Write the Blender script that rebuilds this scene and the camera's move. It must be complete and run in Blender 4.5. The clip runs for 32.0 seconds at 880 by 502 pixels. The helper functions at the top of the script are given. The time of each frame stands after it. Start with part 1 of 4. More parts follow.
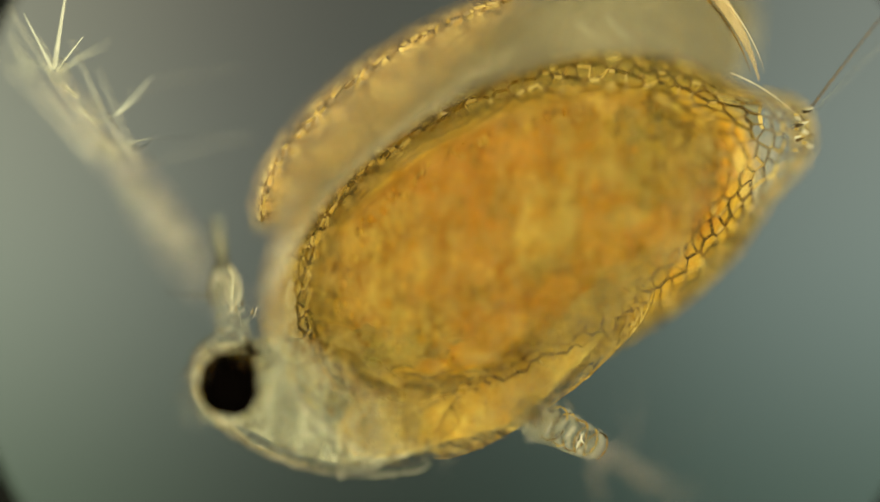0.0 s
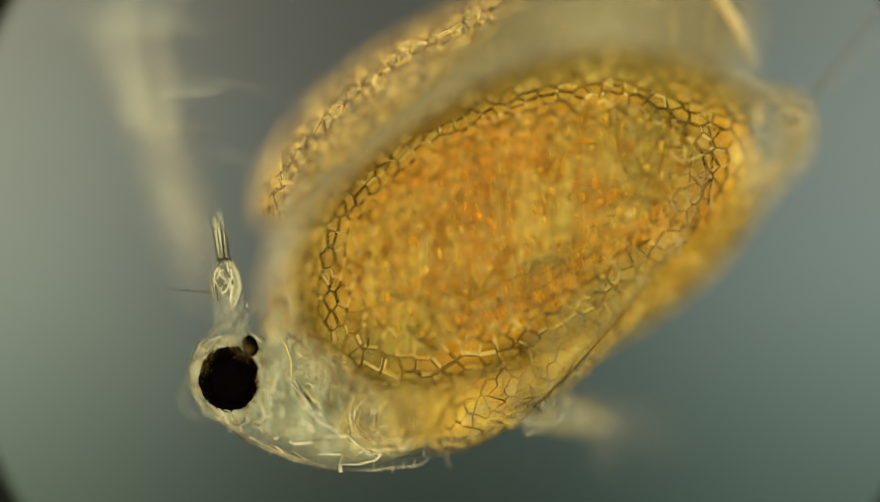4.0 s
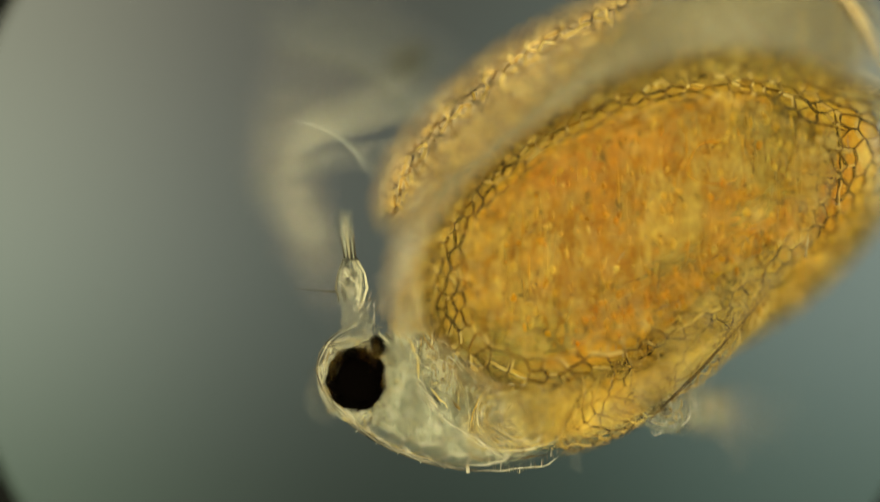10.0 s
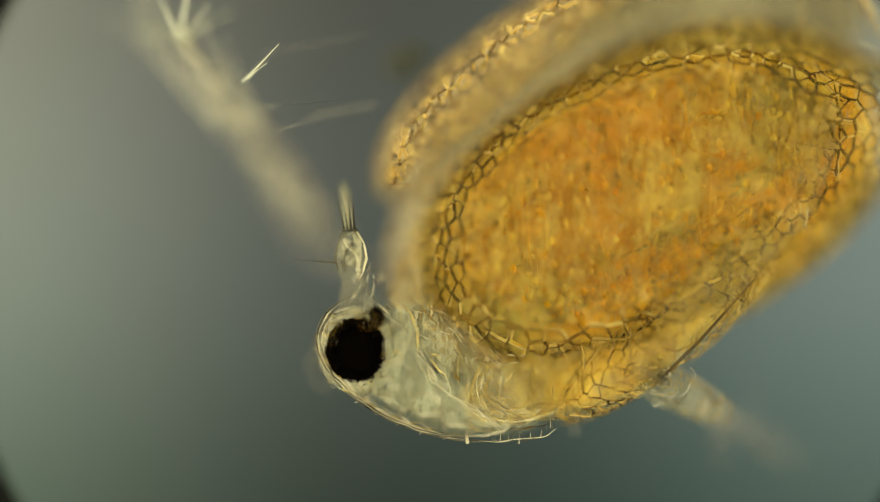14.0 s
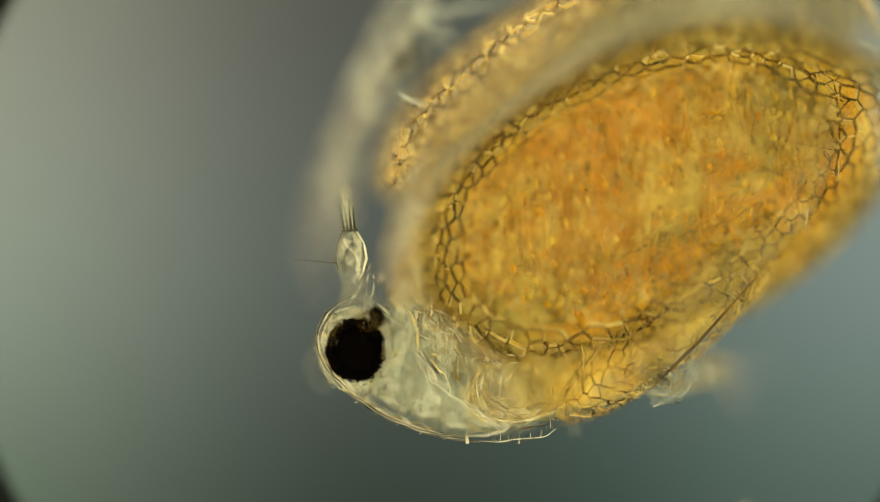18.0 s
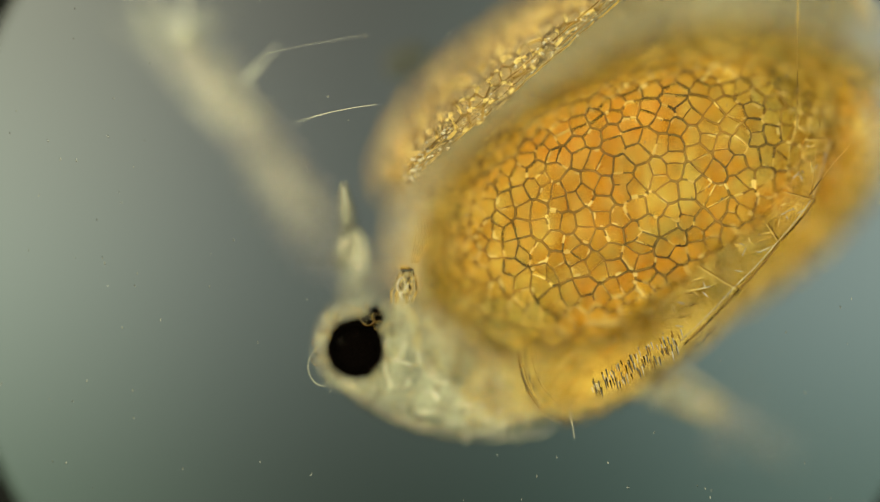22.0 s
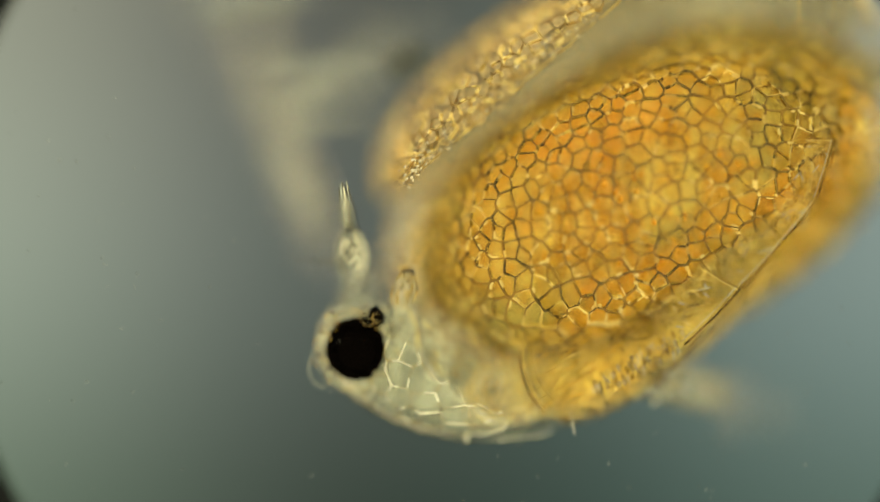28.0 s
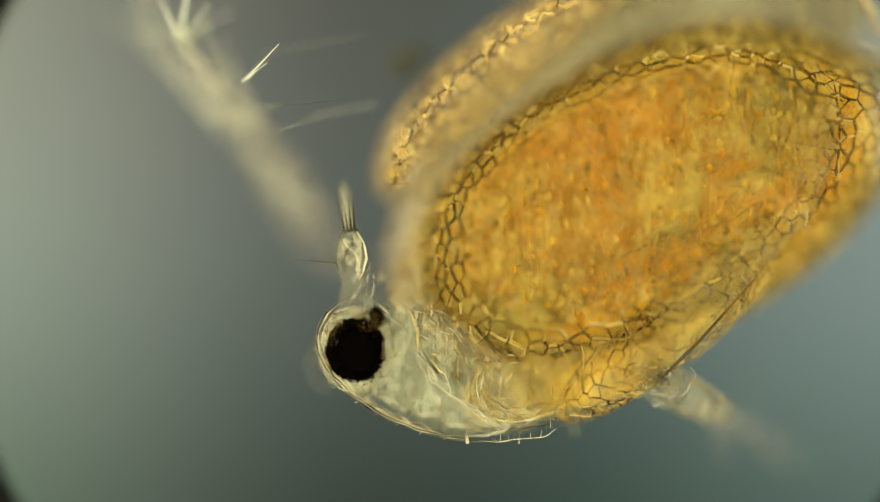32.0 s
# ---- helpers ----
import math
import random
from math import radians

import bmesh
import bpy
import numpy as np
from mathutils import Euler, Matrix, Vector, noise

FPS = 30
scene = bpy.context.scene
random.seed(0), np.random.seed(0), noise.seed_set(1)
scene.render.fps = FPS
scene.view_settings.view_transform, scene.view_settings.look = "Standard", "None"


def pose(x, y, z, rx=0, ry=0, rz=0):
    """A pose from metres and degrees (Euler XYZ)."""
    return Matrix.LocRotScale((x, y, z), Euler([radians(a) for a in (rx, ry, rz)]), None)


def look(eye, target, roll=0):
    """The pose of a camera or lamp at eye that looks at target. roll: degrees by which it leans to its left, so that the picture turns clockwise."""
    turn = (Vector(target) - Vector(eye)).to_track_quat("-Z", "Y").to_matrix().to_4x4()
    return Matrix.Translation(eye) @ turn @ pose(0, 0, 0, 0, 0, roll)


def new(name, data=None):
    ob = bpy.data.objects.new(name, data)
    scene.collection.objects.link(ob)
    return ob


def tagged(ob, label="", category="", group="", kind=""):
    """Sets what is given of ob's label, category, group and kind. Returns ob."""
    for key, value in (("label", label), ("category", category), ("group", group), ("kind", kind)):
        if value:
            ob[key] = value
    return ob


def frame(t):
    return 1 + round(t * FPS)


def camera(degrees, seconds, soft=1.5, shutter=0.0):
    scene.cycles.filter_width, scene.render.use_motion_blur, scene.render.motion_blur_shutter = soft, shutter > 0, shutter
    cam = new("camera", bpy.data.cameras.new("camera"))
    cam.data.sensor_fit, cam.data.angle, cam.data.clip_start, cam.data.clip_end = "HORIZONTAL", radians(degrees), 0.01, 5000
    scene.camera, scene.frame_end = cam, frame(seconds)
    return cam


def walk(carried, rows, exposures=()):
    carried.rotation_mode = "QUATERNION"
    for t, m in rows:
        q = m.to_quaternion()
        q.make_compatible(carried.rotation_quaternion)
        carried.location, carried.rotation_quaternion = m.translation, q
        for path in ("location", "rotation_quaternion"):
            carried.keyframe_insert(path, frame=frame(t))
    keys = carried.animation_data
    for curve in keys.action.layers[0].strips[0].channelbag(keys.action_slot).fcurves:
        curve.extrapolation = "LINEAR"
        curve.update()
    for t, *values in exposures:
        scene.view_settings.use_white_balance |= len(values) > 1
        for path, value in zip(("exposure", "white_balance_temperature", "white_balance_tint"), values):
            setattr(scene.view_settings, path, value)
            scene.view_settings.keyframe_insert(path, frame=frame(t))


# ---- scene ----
# A water flea on a glass slide under a microscope, at a magnification of 1000 : 1 (one metre here is one millimetre of specimen).
cam = camera(8.97, 32.0, soft=1.0, shutter=2.0)
# the objective: a wide cone of light, so that only a thin layer is sharp; the stage moves, the microscope stands still
cam.data.dof.use_dof = True
cam.data.dof.focus_distance = 5.0
cam.data.dof.aperture_fstop = 0.105
walk(cam, [(0.0, pose(0, 0, 5.0)), (32.0, pose(0, 0, 5.0))],
     [(0.0, 0.09, 6500, 10), (8.3, 0.09, 6500, 10), (9.0, 0.1, 6500, 10), (14.5, 0.08, 6500, 10), (16.6, 0.12, 6480, 10), (17.5, 0.20, 6350, 10), (19.8, 0.26, 6320, 10), (21.0, 0.36, 6240, 10), (22.5, 0.37, 6240, 10), (25.5, 0.40, 6240, 10), (28.4, 0.38, 6240, 10), (29.5, 0.31, 6280, 10), (32.0, 0.30, 6300, 10)])

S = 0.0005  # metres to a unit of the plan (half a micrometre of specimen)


def P(x, y, z=0.0):
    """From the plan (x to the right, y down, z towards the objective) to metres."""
    return Vector(((x - 784) * S, (447 - y) * S, z * S))


# ---- light ----
def lin(r, g, b):
    return tuple(((c / 255 + 0.055) / 1.055) ** 2.4 if c > 10 else c / 255 / 12.92 for c in (r, g, b)) + (1,)


world = bpy.data.worlds.new("lab")
scene.world = world
world.use_nodes = True
world.node_tree.nodes["Background"].inputs[0].default_value = (0.97, 0.965, 0.61, 1)
world.node_tree.nodes["Background"].inputs[1].default_value = 1.81
beam = bpy.data.lights.new("condenser_beam", "SUN")
beam.energy, beam.angle, beam.color = 4.6, radians(12), (1.0, 0.945, 0.61)
new("condenser_beam", beam).matrix_world = look((-2.2, 1.4, -2.0), (0, 0, 0))


# ---- materials ----
def nodes_of(name):
    m = bpy.data.materials.new(name)
    m.use_nodes = True
    nt = m.node_tree
    nt.nodes.clear()
    return m, nt, nt.nodes.new, nt.links.new


def tissue(name, c1, c2, clear, glow=0.5, scale=30.0, fine=160.0, bump=0.3, rough=0.4, gloss=0.05, tint=(1, 1, 1), stretch=(1, 1, 1), rand=0.0, spread=(0.35, 0.65), grain=0.35, patch=None):
    """Living tissue: two tones in a cloudy pattern with a finer grain; clear lets light straight through, glow is the scattered part."""
    m, nt, N, L = nodes_of(name)
    out = N("ShaderNodeOutputMaterial")
    tc = N("ShaderNodeTexCoord")
    mp = N("ShaderNodeMapping")
    mp.inputs["Scale"].default_value = stretch
    L(tc.outputs["Object"], mp.inputs[0])
    n1, n2 = N("ShaderNodeTexNoise"), N("ShaderNodeTexNoise")
    n1.inputs["Scale"].default_value, n2.inputs["Scale"].default_value = scale, fine
    n1.inputs["Detail"].default_value, n2.inputs["Detail"].default_value = 3, 5
    n2.inputs["Roughness"].default_value = 0.62
    L(mp.outputs[0], n1.inputs["Vector"])
    L(mp.outputs[0], n2.inputs["Vector"])
    mx = N("ShaderNodeMix")
    mx.inputs["Factor"].default_value = grain
    L(n1.outputs["Fac"], mx.inputs["A"])
    L(n2.outputs["Fac"], mx.inputs["B"])
    ramp = N("ShaderNodeValToRGB")
    ramp.color_ramp.elements[0].position, ramp.color_ramp.elements[1].position = spread
    ramp.color_ramp.elements[0].color, ramp.color_ramp.elements[1].color = (*c1, 1), (*c2, 1)
    L(mx.outputs[0], ramp.inputs[0])
    col = ramp.outputs[0]
    if patch:
        n3, r3, m3 = N("ShaderNodeTexNoise"), N("ShaderNodeMapRange"), N("ShaderNodeMix")
        n3.inputs["Scale"].default_value, n3.inputs["Detail"].default_value = patch[1], 4
        r3.inputs["From Min"].default_value, r3.inputs["From Max"].default_value = patch[2:4]
        r3.inputs["To Max"].default_value = patch[4]
        m3.data_type = "RGBA"
        m3.inputs["B"].default_value = (*patch[0], 1)
        L(tc.outputs["Object"], n3.inputs["Vector"])
        L(n3.outputs["Fac"], r3.inputs[0])
        L(r3.outputs[0], m3.inputs["Factor"])
        L(col, m3.inputs["A"])
        col = m3.outputs["Result"]
    if rand:
        oi, hs = N("ShaderNodeObjectInfo"), N("ShaderNodeHueSaturation")
        mr = N("ShaderNodeMapRange")
        mr.inputs["To Min"].default_value, mr.inputs["To Max"].default_value = 1 - rand, 1 + rand
        L(oi.outputs["Random"], mr.inputs[0])
        L(mr.outputs[0], hs.inputs["Value"])
        L(col, hs.inputs["Color"])
        col = hs.outputs[0]
    bp = N("ShaderNodeBump")
    bp.inputs["Strength"].default_value, bp.inputs["Distance"].default_value = bump, 0.004
    L(mx.outputs[0], bp.inputs["Height"])
    d, tr, tp, gl = N("ShaderNodeBsdfDiffuse"), N("ShaderNodeBsdfTranslucent"), N("ShaderNodeBsdfTransparent"), N("ShaderNodeBsdfGlossy")
    gl.inputs["Roughness"].default_value = rough
    tp.inputs[0].default_value = (*tint, 1)
    for b in (d, tr):
        L(col, b.inputs["Color"])
    for b in (d, tr, gl):
        L(bp.outputs[0], b.inputs["Normal"])
    m1, m2, m3 = N("ShaderNodeMixShader"), N("ShaderNodeMixShader"), N("ShaderNodeMixShader")
    m1.inputs[0].default_value, m2.inputs[0].default_value, m3.inputs[0].default_value = glow, gloss, clear
    L(d.outputs[0], m1.inputs[1]), L(tr.outputs[0], m1.inputs[2])
    L(m1.outputs[0], m2.inputs[1]), L(gl.outputs[0], m2.inputs[2])
    L(m2.outputs[0], m3.inputs[1]), L(tp.outputs[0], m3.inputs[2])
    L(m3.outputs[0], out.inputs[0])
    return m


def solid(name, col, rough=0.6, spec=0.1):
    m, nt, N, L = nodes_of(name)
    out, b, n, r = N("ShaderNodeOutputMaterial"), N("ShaderNodeBsdfPrincipled"), N("ShaderNodeTexNoise"), N("ShaderNodeValToRGB")
    n.inputs["Scale"].default_value = 120
    r.color_ramp.elements[0].color = (*[c * 0.6 for c in col], 1)
    r.color_ramp.elements[1].color = (*[c * 1.3 for c in col], 1)
    L(n.outputs["Fac"], r.inputs[0])
    L(r.outputs[0], b.inputs["Base Color"])
    b.inputs["Roughness"].default_value = rough
    b.inputs["Specular IOR Level"].default_value = spec
    L(b.outputs[0], out.inputs[0])
    return m


def light_field():
    """A glowing plate for the condenser's field, its uneven light painted in: greenish at one side, dim in the middle,
    bluish at the other.
    """
    m, nt, N, L = nodes_of("light_field")
    out, em, tc, sp = N("ShaderNodeOutputMaterial"), N("ShaderNodeEmission"), N("ShaderNodeTexCoord"), N("ShaderNodeSeparateXYZ")
    L(tc.outputs["Object"], sp.inputs[0])
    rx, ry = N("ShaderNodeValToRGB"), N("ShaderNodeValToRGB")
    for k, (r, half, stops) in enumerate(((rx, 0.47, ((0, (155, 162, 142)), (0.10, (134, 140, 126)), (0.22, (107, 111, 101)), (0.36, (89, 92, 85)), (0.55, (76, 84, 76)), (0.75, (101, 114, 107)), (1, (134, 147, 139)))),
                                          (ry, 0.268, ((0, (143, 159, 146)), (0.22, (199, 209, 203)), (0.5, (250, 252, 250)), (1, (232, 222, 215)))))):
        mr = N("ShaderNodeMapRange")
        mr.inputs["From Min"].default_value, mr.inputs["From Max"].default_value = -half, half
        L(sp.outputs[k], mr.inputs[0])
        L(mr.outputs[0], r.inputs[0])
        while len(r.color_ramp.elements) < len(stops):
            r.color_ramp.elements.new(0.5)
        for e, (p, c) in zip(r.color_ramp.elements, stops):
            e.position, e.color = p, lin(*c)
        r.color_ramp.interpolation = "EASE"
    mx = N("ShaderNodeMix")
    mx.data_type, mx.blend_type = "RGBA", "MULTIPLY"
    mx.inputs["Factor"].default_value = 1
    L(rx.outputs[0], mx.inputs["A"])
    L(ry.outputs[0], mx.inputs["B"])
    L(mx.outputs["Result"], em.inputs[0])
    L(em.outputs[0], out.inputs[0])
    return m


AMBER = tissue("amber_body", (0.76, 0.38, 0.006), (1.0, 0.80, 0.13), 0.0, 0.5, 14, 150, 0.9, gloss=0.02, stretch=(2.0, 0.8, 1), spread=(0.39, 0.59), grain=0.5, patch=((1.0, 0.49, 0.003), 17, 0.48, 0.64, 0.6))
FLESH = tissue("amber_flesh", (0.54, 0.265, 0.003), (1.0, 0.84, 0.30), 0.45, 0.5, 24, 110, 1.1, gloss=0.02, stretch=(1.9, 0.85, 1), spread=(0.42, 0.565), grain=0.45, tint=(1, 0.92, 0.58), patch=((1.0, 0.43, 0.001), 13, 0.49, 0.61, 0.62))
LINING = tissue("amber_lining", (0.80, 0.54, 0.08), (1.0, 0.84, 0.28), 0.87, 0.5, 18, 190, 0.5, gloss=0.02, tint=(1, 0.97, 0.80), stretch=(1.6, 0.9, 1), grain=0.5)
CELL = tissue("shell_cell", (0.78, 0.49, 0.05), (1.0, 0.85, 0.24), 0.875, 0.5, 80, 200, 0.9, gloss=0.02, tint=(1, 0.955, 0.72), rand=0.12, stretch=(1.6, 0.8, 1), spread=(0.43, 0.57), grain=0.5)
FARSKIN = tissue("far_lining", (0.60, 0.40, 0.16), (0.95, 0.76, 0.49), 0.80, 0.5, 22, 170, 0.5, gloss=0.02, tint=(1, 0.96, 0.87), grain=0.5)
BEAD = tissue("margin_bead", (0.45, 0.38, 0.24), (0.95, 0.86, 0.66), 0.5, 0.5, 60, 160, 0.3)
SCUTE = tissue("keel_scute", (0.66, 0.46, 0.13), (0.98, 0.82, 0.44), 0.955, 0.5, 30, 150, 0.8, gloss=0.02, tint=(1, 0.98, 0.88), stretch=(1.5, 1.2, 1), spread=(0.40, 0.58), grain=0.6)
FEELER = tissue("feeler_tissue", (0.26, 0.20, 0.15), (0.68, 0.56, 0.48), 0.952, 0.5, 24, 90, 0.3, gloss=0.02, spread=(0.40, 0.60))
LENS = tissue("lens_tissue", (0.05, 0.035, 0.012), (0.22, 0.16, 0.07), 0.965, 0.5, 60, 240, 0.3, gloss=0.02, rough=0.3)
FIBRE = tissue("amber_fibre", (0.14, 0.07, 0.005), (0.52, 0.34, 0.06), 0.3, 0.4, 40, 160, 0.1, gloss=0.03, spread=(0.42, 0.58))
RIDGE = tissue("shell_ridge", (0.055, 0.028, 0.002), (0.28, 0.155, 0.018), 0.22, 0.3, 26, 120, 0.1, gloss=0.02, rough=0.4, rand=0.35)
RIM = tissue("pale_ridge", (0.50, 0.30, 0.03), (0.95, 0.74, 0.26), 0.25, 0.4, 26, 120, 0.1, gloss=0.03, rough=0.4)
PALE = tissue("pale_membrane", (0.155, 0.122, 0.05), (0.34, 0.275, 0.135), 0.40, 0.5, 10, 60, 0.4, stretch=(1, 1.6, 1))
BEIGE = tissue("beige_fold", (0.38, 0.34, 0.24), (0.76, 0.69, 0.50), 0.68, 0.5, 14, 70, 0.5, stretch=(1, 1.6, 1))
HEAD = tissue("head_tissue", (0.10, 0.097, 0.055), (0.50, 0.48, 0.335), 0.54, 0.5, 46, 170, 1.2, gloss=0.02, stretch=(2.2, 0.9, 1), spread=(0.42, 0.58), grain=0.5)
CREAM = tissue("cream_membrane", (0.52, 0.38, 0.15), (1.0, 0.88, 0.56), 0.55, 0.5, 36, 120, 0.9, gloss=0.02, grain=0.5, spread=(0.41, 0.59))
CAPSULE = tissue("eye_capsule", (0.26, 0.24, 0.16), (0.70, 0.66, 0.50), 0.55, 0.5, 60, 150, 1.0, gloss=0.03, grain=0.5, spread=(0.42, 0.58))
CUTICLE = tissue("clear_cuticle", (0.75, 0.70, 0.48), (0.95, 0.92, 0.70), 0.95, 0.5, 40, 150, 0.2, gloss=0.08, rough=0.25)
SHELL = tissue("margin_cuticle", (0.50, 0.44, 0.28), (1.0, 0.95, 0.76), 0.2, 0.5, 40, 150, 0.3, gloss=0.06, rough=0.3)
ORANGE = tissue("oil_orange", (0.80, 0.33, 0.0005), (1.0, 0.58, 0.008), 0.45, 0.6, 60, 200, 0.2, gloss=0.03, rough=0.2, rand=0.2)
LOBE = tissue("orange_lobe", (0.92, 0.42, 0.002), (1.0, 0.66, 0.03), 0.54, 0.5, 30, 170, 0.9, gloss=0.02, stretch=(2.0, 0.7, 1), tint=(1, 0.91, 0.48), grain=0.55, spread=(0.41, 0.59))
GREEN = tissue("grey_green_lobe", (0.42, 0.36, 0.09), (0.95, 0.85, 0.40), 0.60, 0.5, 30, 120, 0.8, gloss=0.02, grain=0.5)
YOLK = tissue("gut_yellow", (0.62, 0.32, 0.003), (0.98, 0.60, 0.02), 0.2, 0.5, 24, 120, 0.6)
CAECUM = tissue("caecum_yellow", (0.26, 0.15, 0.015), (0.92, 0.66, 0.20), 0.74, 0.5, 40, 110, 1.0, gloss=0.02, grain=0.5, spread=(0.43, 0.57), stretch=(1.8, 0.9, 1))
LIMB = tissue("limb_tissue", (0.26, 0.235, 0.15), (0.52, 0.48, 0.35), 0.88, 0.5, 30, 120, 0.3, gloss=0.02)
SETA = tissue("seta_clear", (0.50, 0.48, 0.36), (0.80, 0.78, 0.62), 0.68, 0.5, 60, 200, 0.1, gloss=0.02)
WHITE = tissue("seta_white", (0.60, 0.58, 0.48), (0.86, 0.84, 0.72), 0.62, 0.5, 60, 200, 0.1, gloss=0.03)
THIN = tissue("thin_ridge", (0.10, 0.06, 0.015), (0.42, 0.30, 0.10), 0.55, 0.3, 26, 120, 0.1, gloss=0.02)
WISP = tissue("soft_bristle", (0.50, 0.46, 0.36), (0.80, 0.75, 0.62), 0.73, 0.5, 60, 200, 0.1, gloss=0.02)
CORNER = tissue("clear_corner", (0.60, 0.50, 0.30), (0.95, 0.86, 0.60), 0.88, 0.5, 40, 150, 0.3, gloss=0.03)
INK = tissue("dark_cuticle", (0.03, 0.027, 0.018), (0.15, 0.125, 0.08), 0.15, 0.3, 40, 140, 0.1, gloss=0.03)
OLIVE = tissue("olive_granule", (0.26, 0.17, 0.012), (0.58, 0.42, 0.08), 0.74, 0.5, 60, 160, 0.3, gloss=0.02)
BUTTER = tissue("butter_flesh", (0.80, 0.48, 0.05), (1.0, 0.82, 0.23), 0.34, 0.5, 30, 130, 0.8, gloss=0.02, tint=(1, 0.95, 0.7), stretch=(1.5, 0.9, 1), spread=(0.41, 0.58), grain=0.45)
DUSK = tissue("dusky_joint", (0.05, 0.05, 0.05), (0.16, 0.15, 0.13), 0.88, 0.4, 50, 160, 0.1, gloss=0.02)
DUST = tissue("dust_grey", (0.02, 0.02, 0.02), (0.30, 0.30, 0.27), 0.3, 0.5, 700, 1600, 0.1)
BLACK = solid("eye_pigment", (0.0015, 0.001, 0.0008), 1.0, 0.0)
DARK = solid("dark_speck", (0.05, 0.05, 0.045), 0.9)
STOP = solid("blackened_metal", (0.004, 0.004, 0.004), 0.9)


# ---- mesh helpers ----
def link(name, verts, faces, material, parent=None, label="", smooth=True):
    me = bpy.data.meshes.new(name)
    me.from_pydata([tuple(v) for v in verts], [], faces)
    me.materials.append(material)
    if smooth:
        me.polygons.foreach_set("use_smooth", [True] * len(me.polygons))
    me.update()
    ob = new(name, me)
    ob.parent = parent
    if label:
        tagged(ob, label)
    return ob


def tube(pts, radii, n=8, cap=True):
    """A tapered tube through points (plan units already in metres)."""
    pts = [Vector(p) for p in pts]
    vs, fs = [], []
    up = Vector((0.13, 0.31, 0.94)).normalized()
    for i, p in enumerate(pts):
        d = (pts[min(i + 1, len(pts) - 1)] - pts[max(i - 1, 0)]).normalized()
        a = d.cross(up).normalized()
        b = d.cross(a)
        for k in range(n):
            w = 2 * math.pi * k / n
            vs.append(p + (a * math.cos(w) + b * math.sin(w)) * radii[i])
    for i in range(len(pts) - 1):
        for k in range(n):
            fs.append((i * n + k, i * n + (k + 1) % n, (i + 1) * n + (k + 1) % n, (i + 1) * n + k))
    if cap:
        fs.append(tuple(range(n))[::-1])
        fs.append(tuple(range((len(pts) - 1) * n, len(pts) * n)))
    return vs, fs


def bez(p0, p1, p2, n=10):
    p0, p1, p2 = Vector(p0), Vector(p1), Vector(p2)
    return [p0 * (1 - t) ** 2 + p1 * 2 * t * (1 - t) + p2 * t * t for t in (i / (n - 1) for i in range(n))]


def blob(c, semi, turn=0.0, seg=28, rings=16, rough=0.0, freq=8.0, seed=0, tilt=0.0):
    """An uneven ellipsoid. c in plan units, semi in plan units, turn in degrees (up to the right)."""
    rot = Euler((0, radians(tilt), radians(turn))).to_matrix()
    vs, fs = [], []
    c = P(*c)
    for j in range(rings + 1):
        ph = math.pi * j / rings
        for i in range(seg):
            th = 2 * math.pi * i / seg
            d = Vector((math.sin(ph) * math.cos(th), math.sin(ph) * math.sin(th), math.cos(ph)))
            k = 1 + rough * (noise.noise(d * freq * 0.5 + Vector((seed * 3.7, seed, 0))) + 0.5 * noise.noise(d * freq + Vector((0, seed * 2.1, 4))))
            vs.append(c + rot @ Vector((d.x * semi[0], d.y * semi[1], d.z * semi[2])) * (S * k))
    for j in range(rings):
        for i in range(seg):
            fs.append((j * seg + i, (j + 1) * seg + i, (j + 1) * seg + (i + 1) % seg, j * seg + (i + 1) % seg))
    return vs, fs


# ---- the microscope: glowing field plate, diaphragm ----
def wavy(p0, p1, p2, r, n=22, amp=3.0):
    pts = [p + Vector((noise.noise(p * 70), noise.noise(p * 70 + Vector((5, 0, 0))), noise.noise(p * 60 + Vector((0, 9, 0))))) * (amp * S * 2) for p in bez(P(*p0), P(*p1), P(*p2), n)]
    return tube(pts, [r * S * (0.3 + 1.3 * abs(noise.noise(p * 110))) * min(1, 0.1 + i / 4, 0.1 + (n - 1 - i) / 4) for i, p in enumerate(pts)], 6)


def plate(name, half, z0, z1, material):
    x, y = half
    vs = [(sx * x, sy * y, z) for z in (z0, z1) for sx, sy in ((-1, -1), (1, -1), (1, 1), (-1, 1))]
    fs = [(3, 2, 1, 0), (4, 5, 6, 7), (0, 1, 5, 4), (1, 2, 6, 5), (2, 3, 7, 6), (3, 0, 4, 7)]
    return link(name, vs, fs, material, smooth=False)


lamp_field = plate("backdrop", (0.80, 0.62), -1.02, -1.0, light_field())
tagged(lamp_field, "glowing grey-green plate that stands for the field of the microscope condenser", "backdrop", kind="structure")


def ring(name, r0, r1, z0, z1, material, cx=0.0, cy=0.0, n=128):
    vs, fs = [], []
    for r, z in ((r0, z1), (r1, z1), (r1, z0), (r0, z0)):
        vs += [(cx + r * math.cos(2 * math.pi * i / n), cy + r * math.sin(2 * math.pi * i / n), z) for i in range(n)]
    for j in range(4):
        for i in range(n):
            a, b = j * n, ((j + 1) % 4) * n
            fs.append((a + i, a + (i + 1) % n, b + (i + 1) % n, b + i))
    return link(name, vs, fs, material)


stop = ring("field_diaphragm", 0.441, 0.60, 0.045, 0.055, STOP, 0.008, 0.0035)
tagged(stop, "black round metal field diaphragm edging the view", "diaphragm", kind="structure")

# ---- the water flea ----
flea = new("water_flea")
tagged(flea, "amber translucent water flea with a black eye between glass", "water flea")

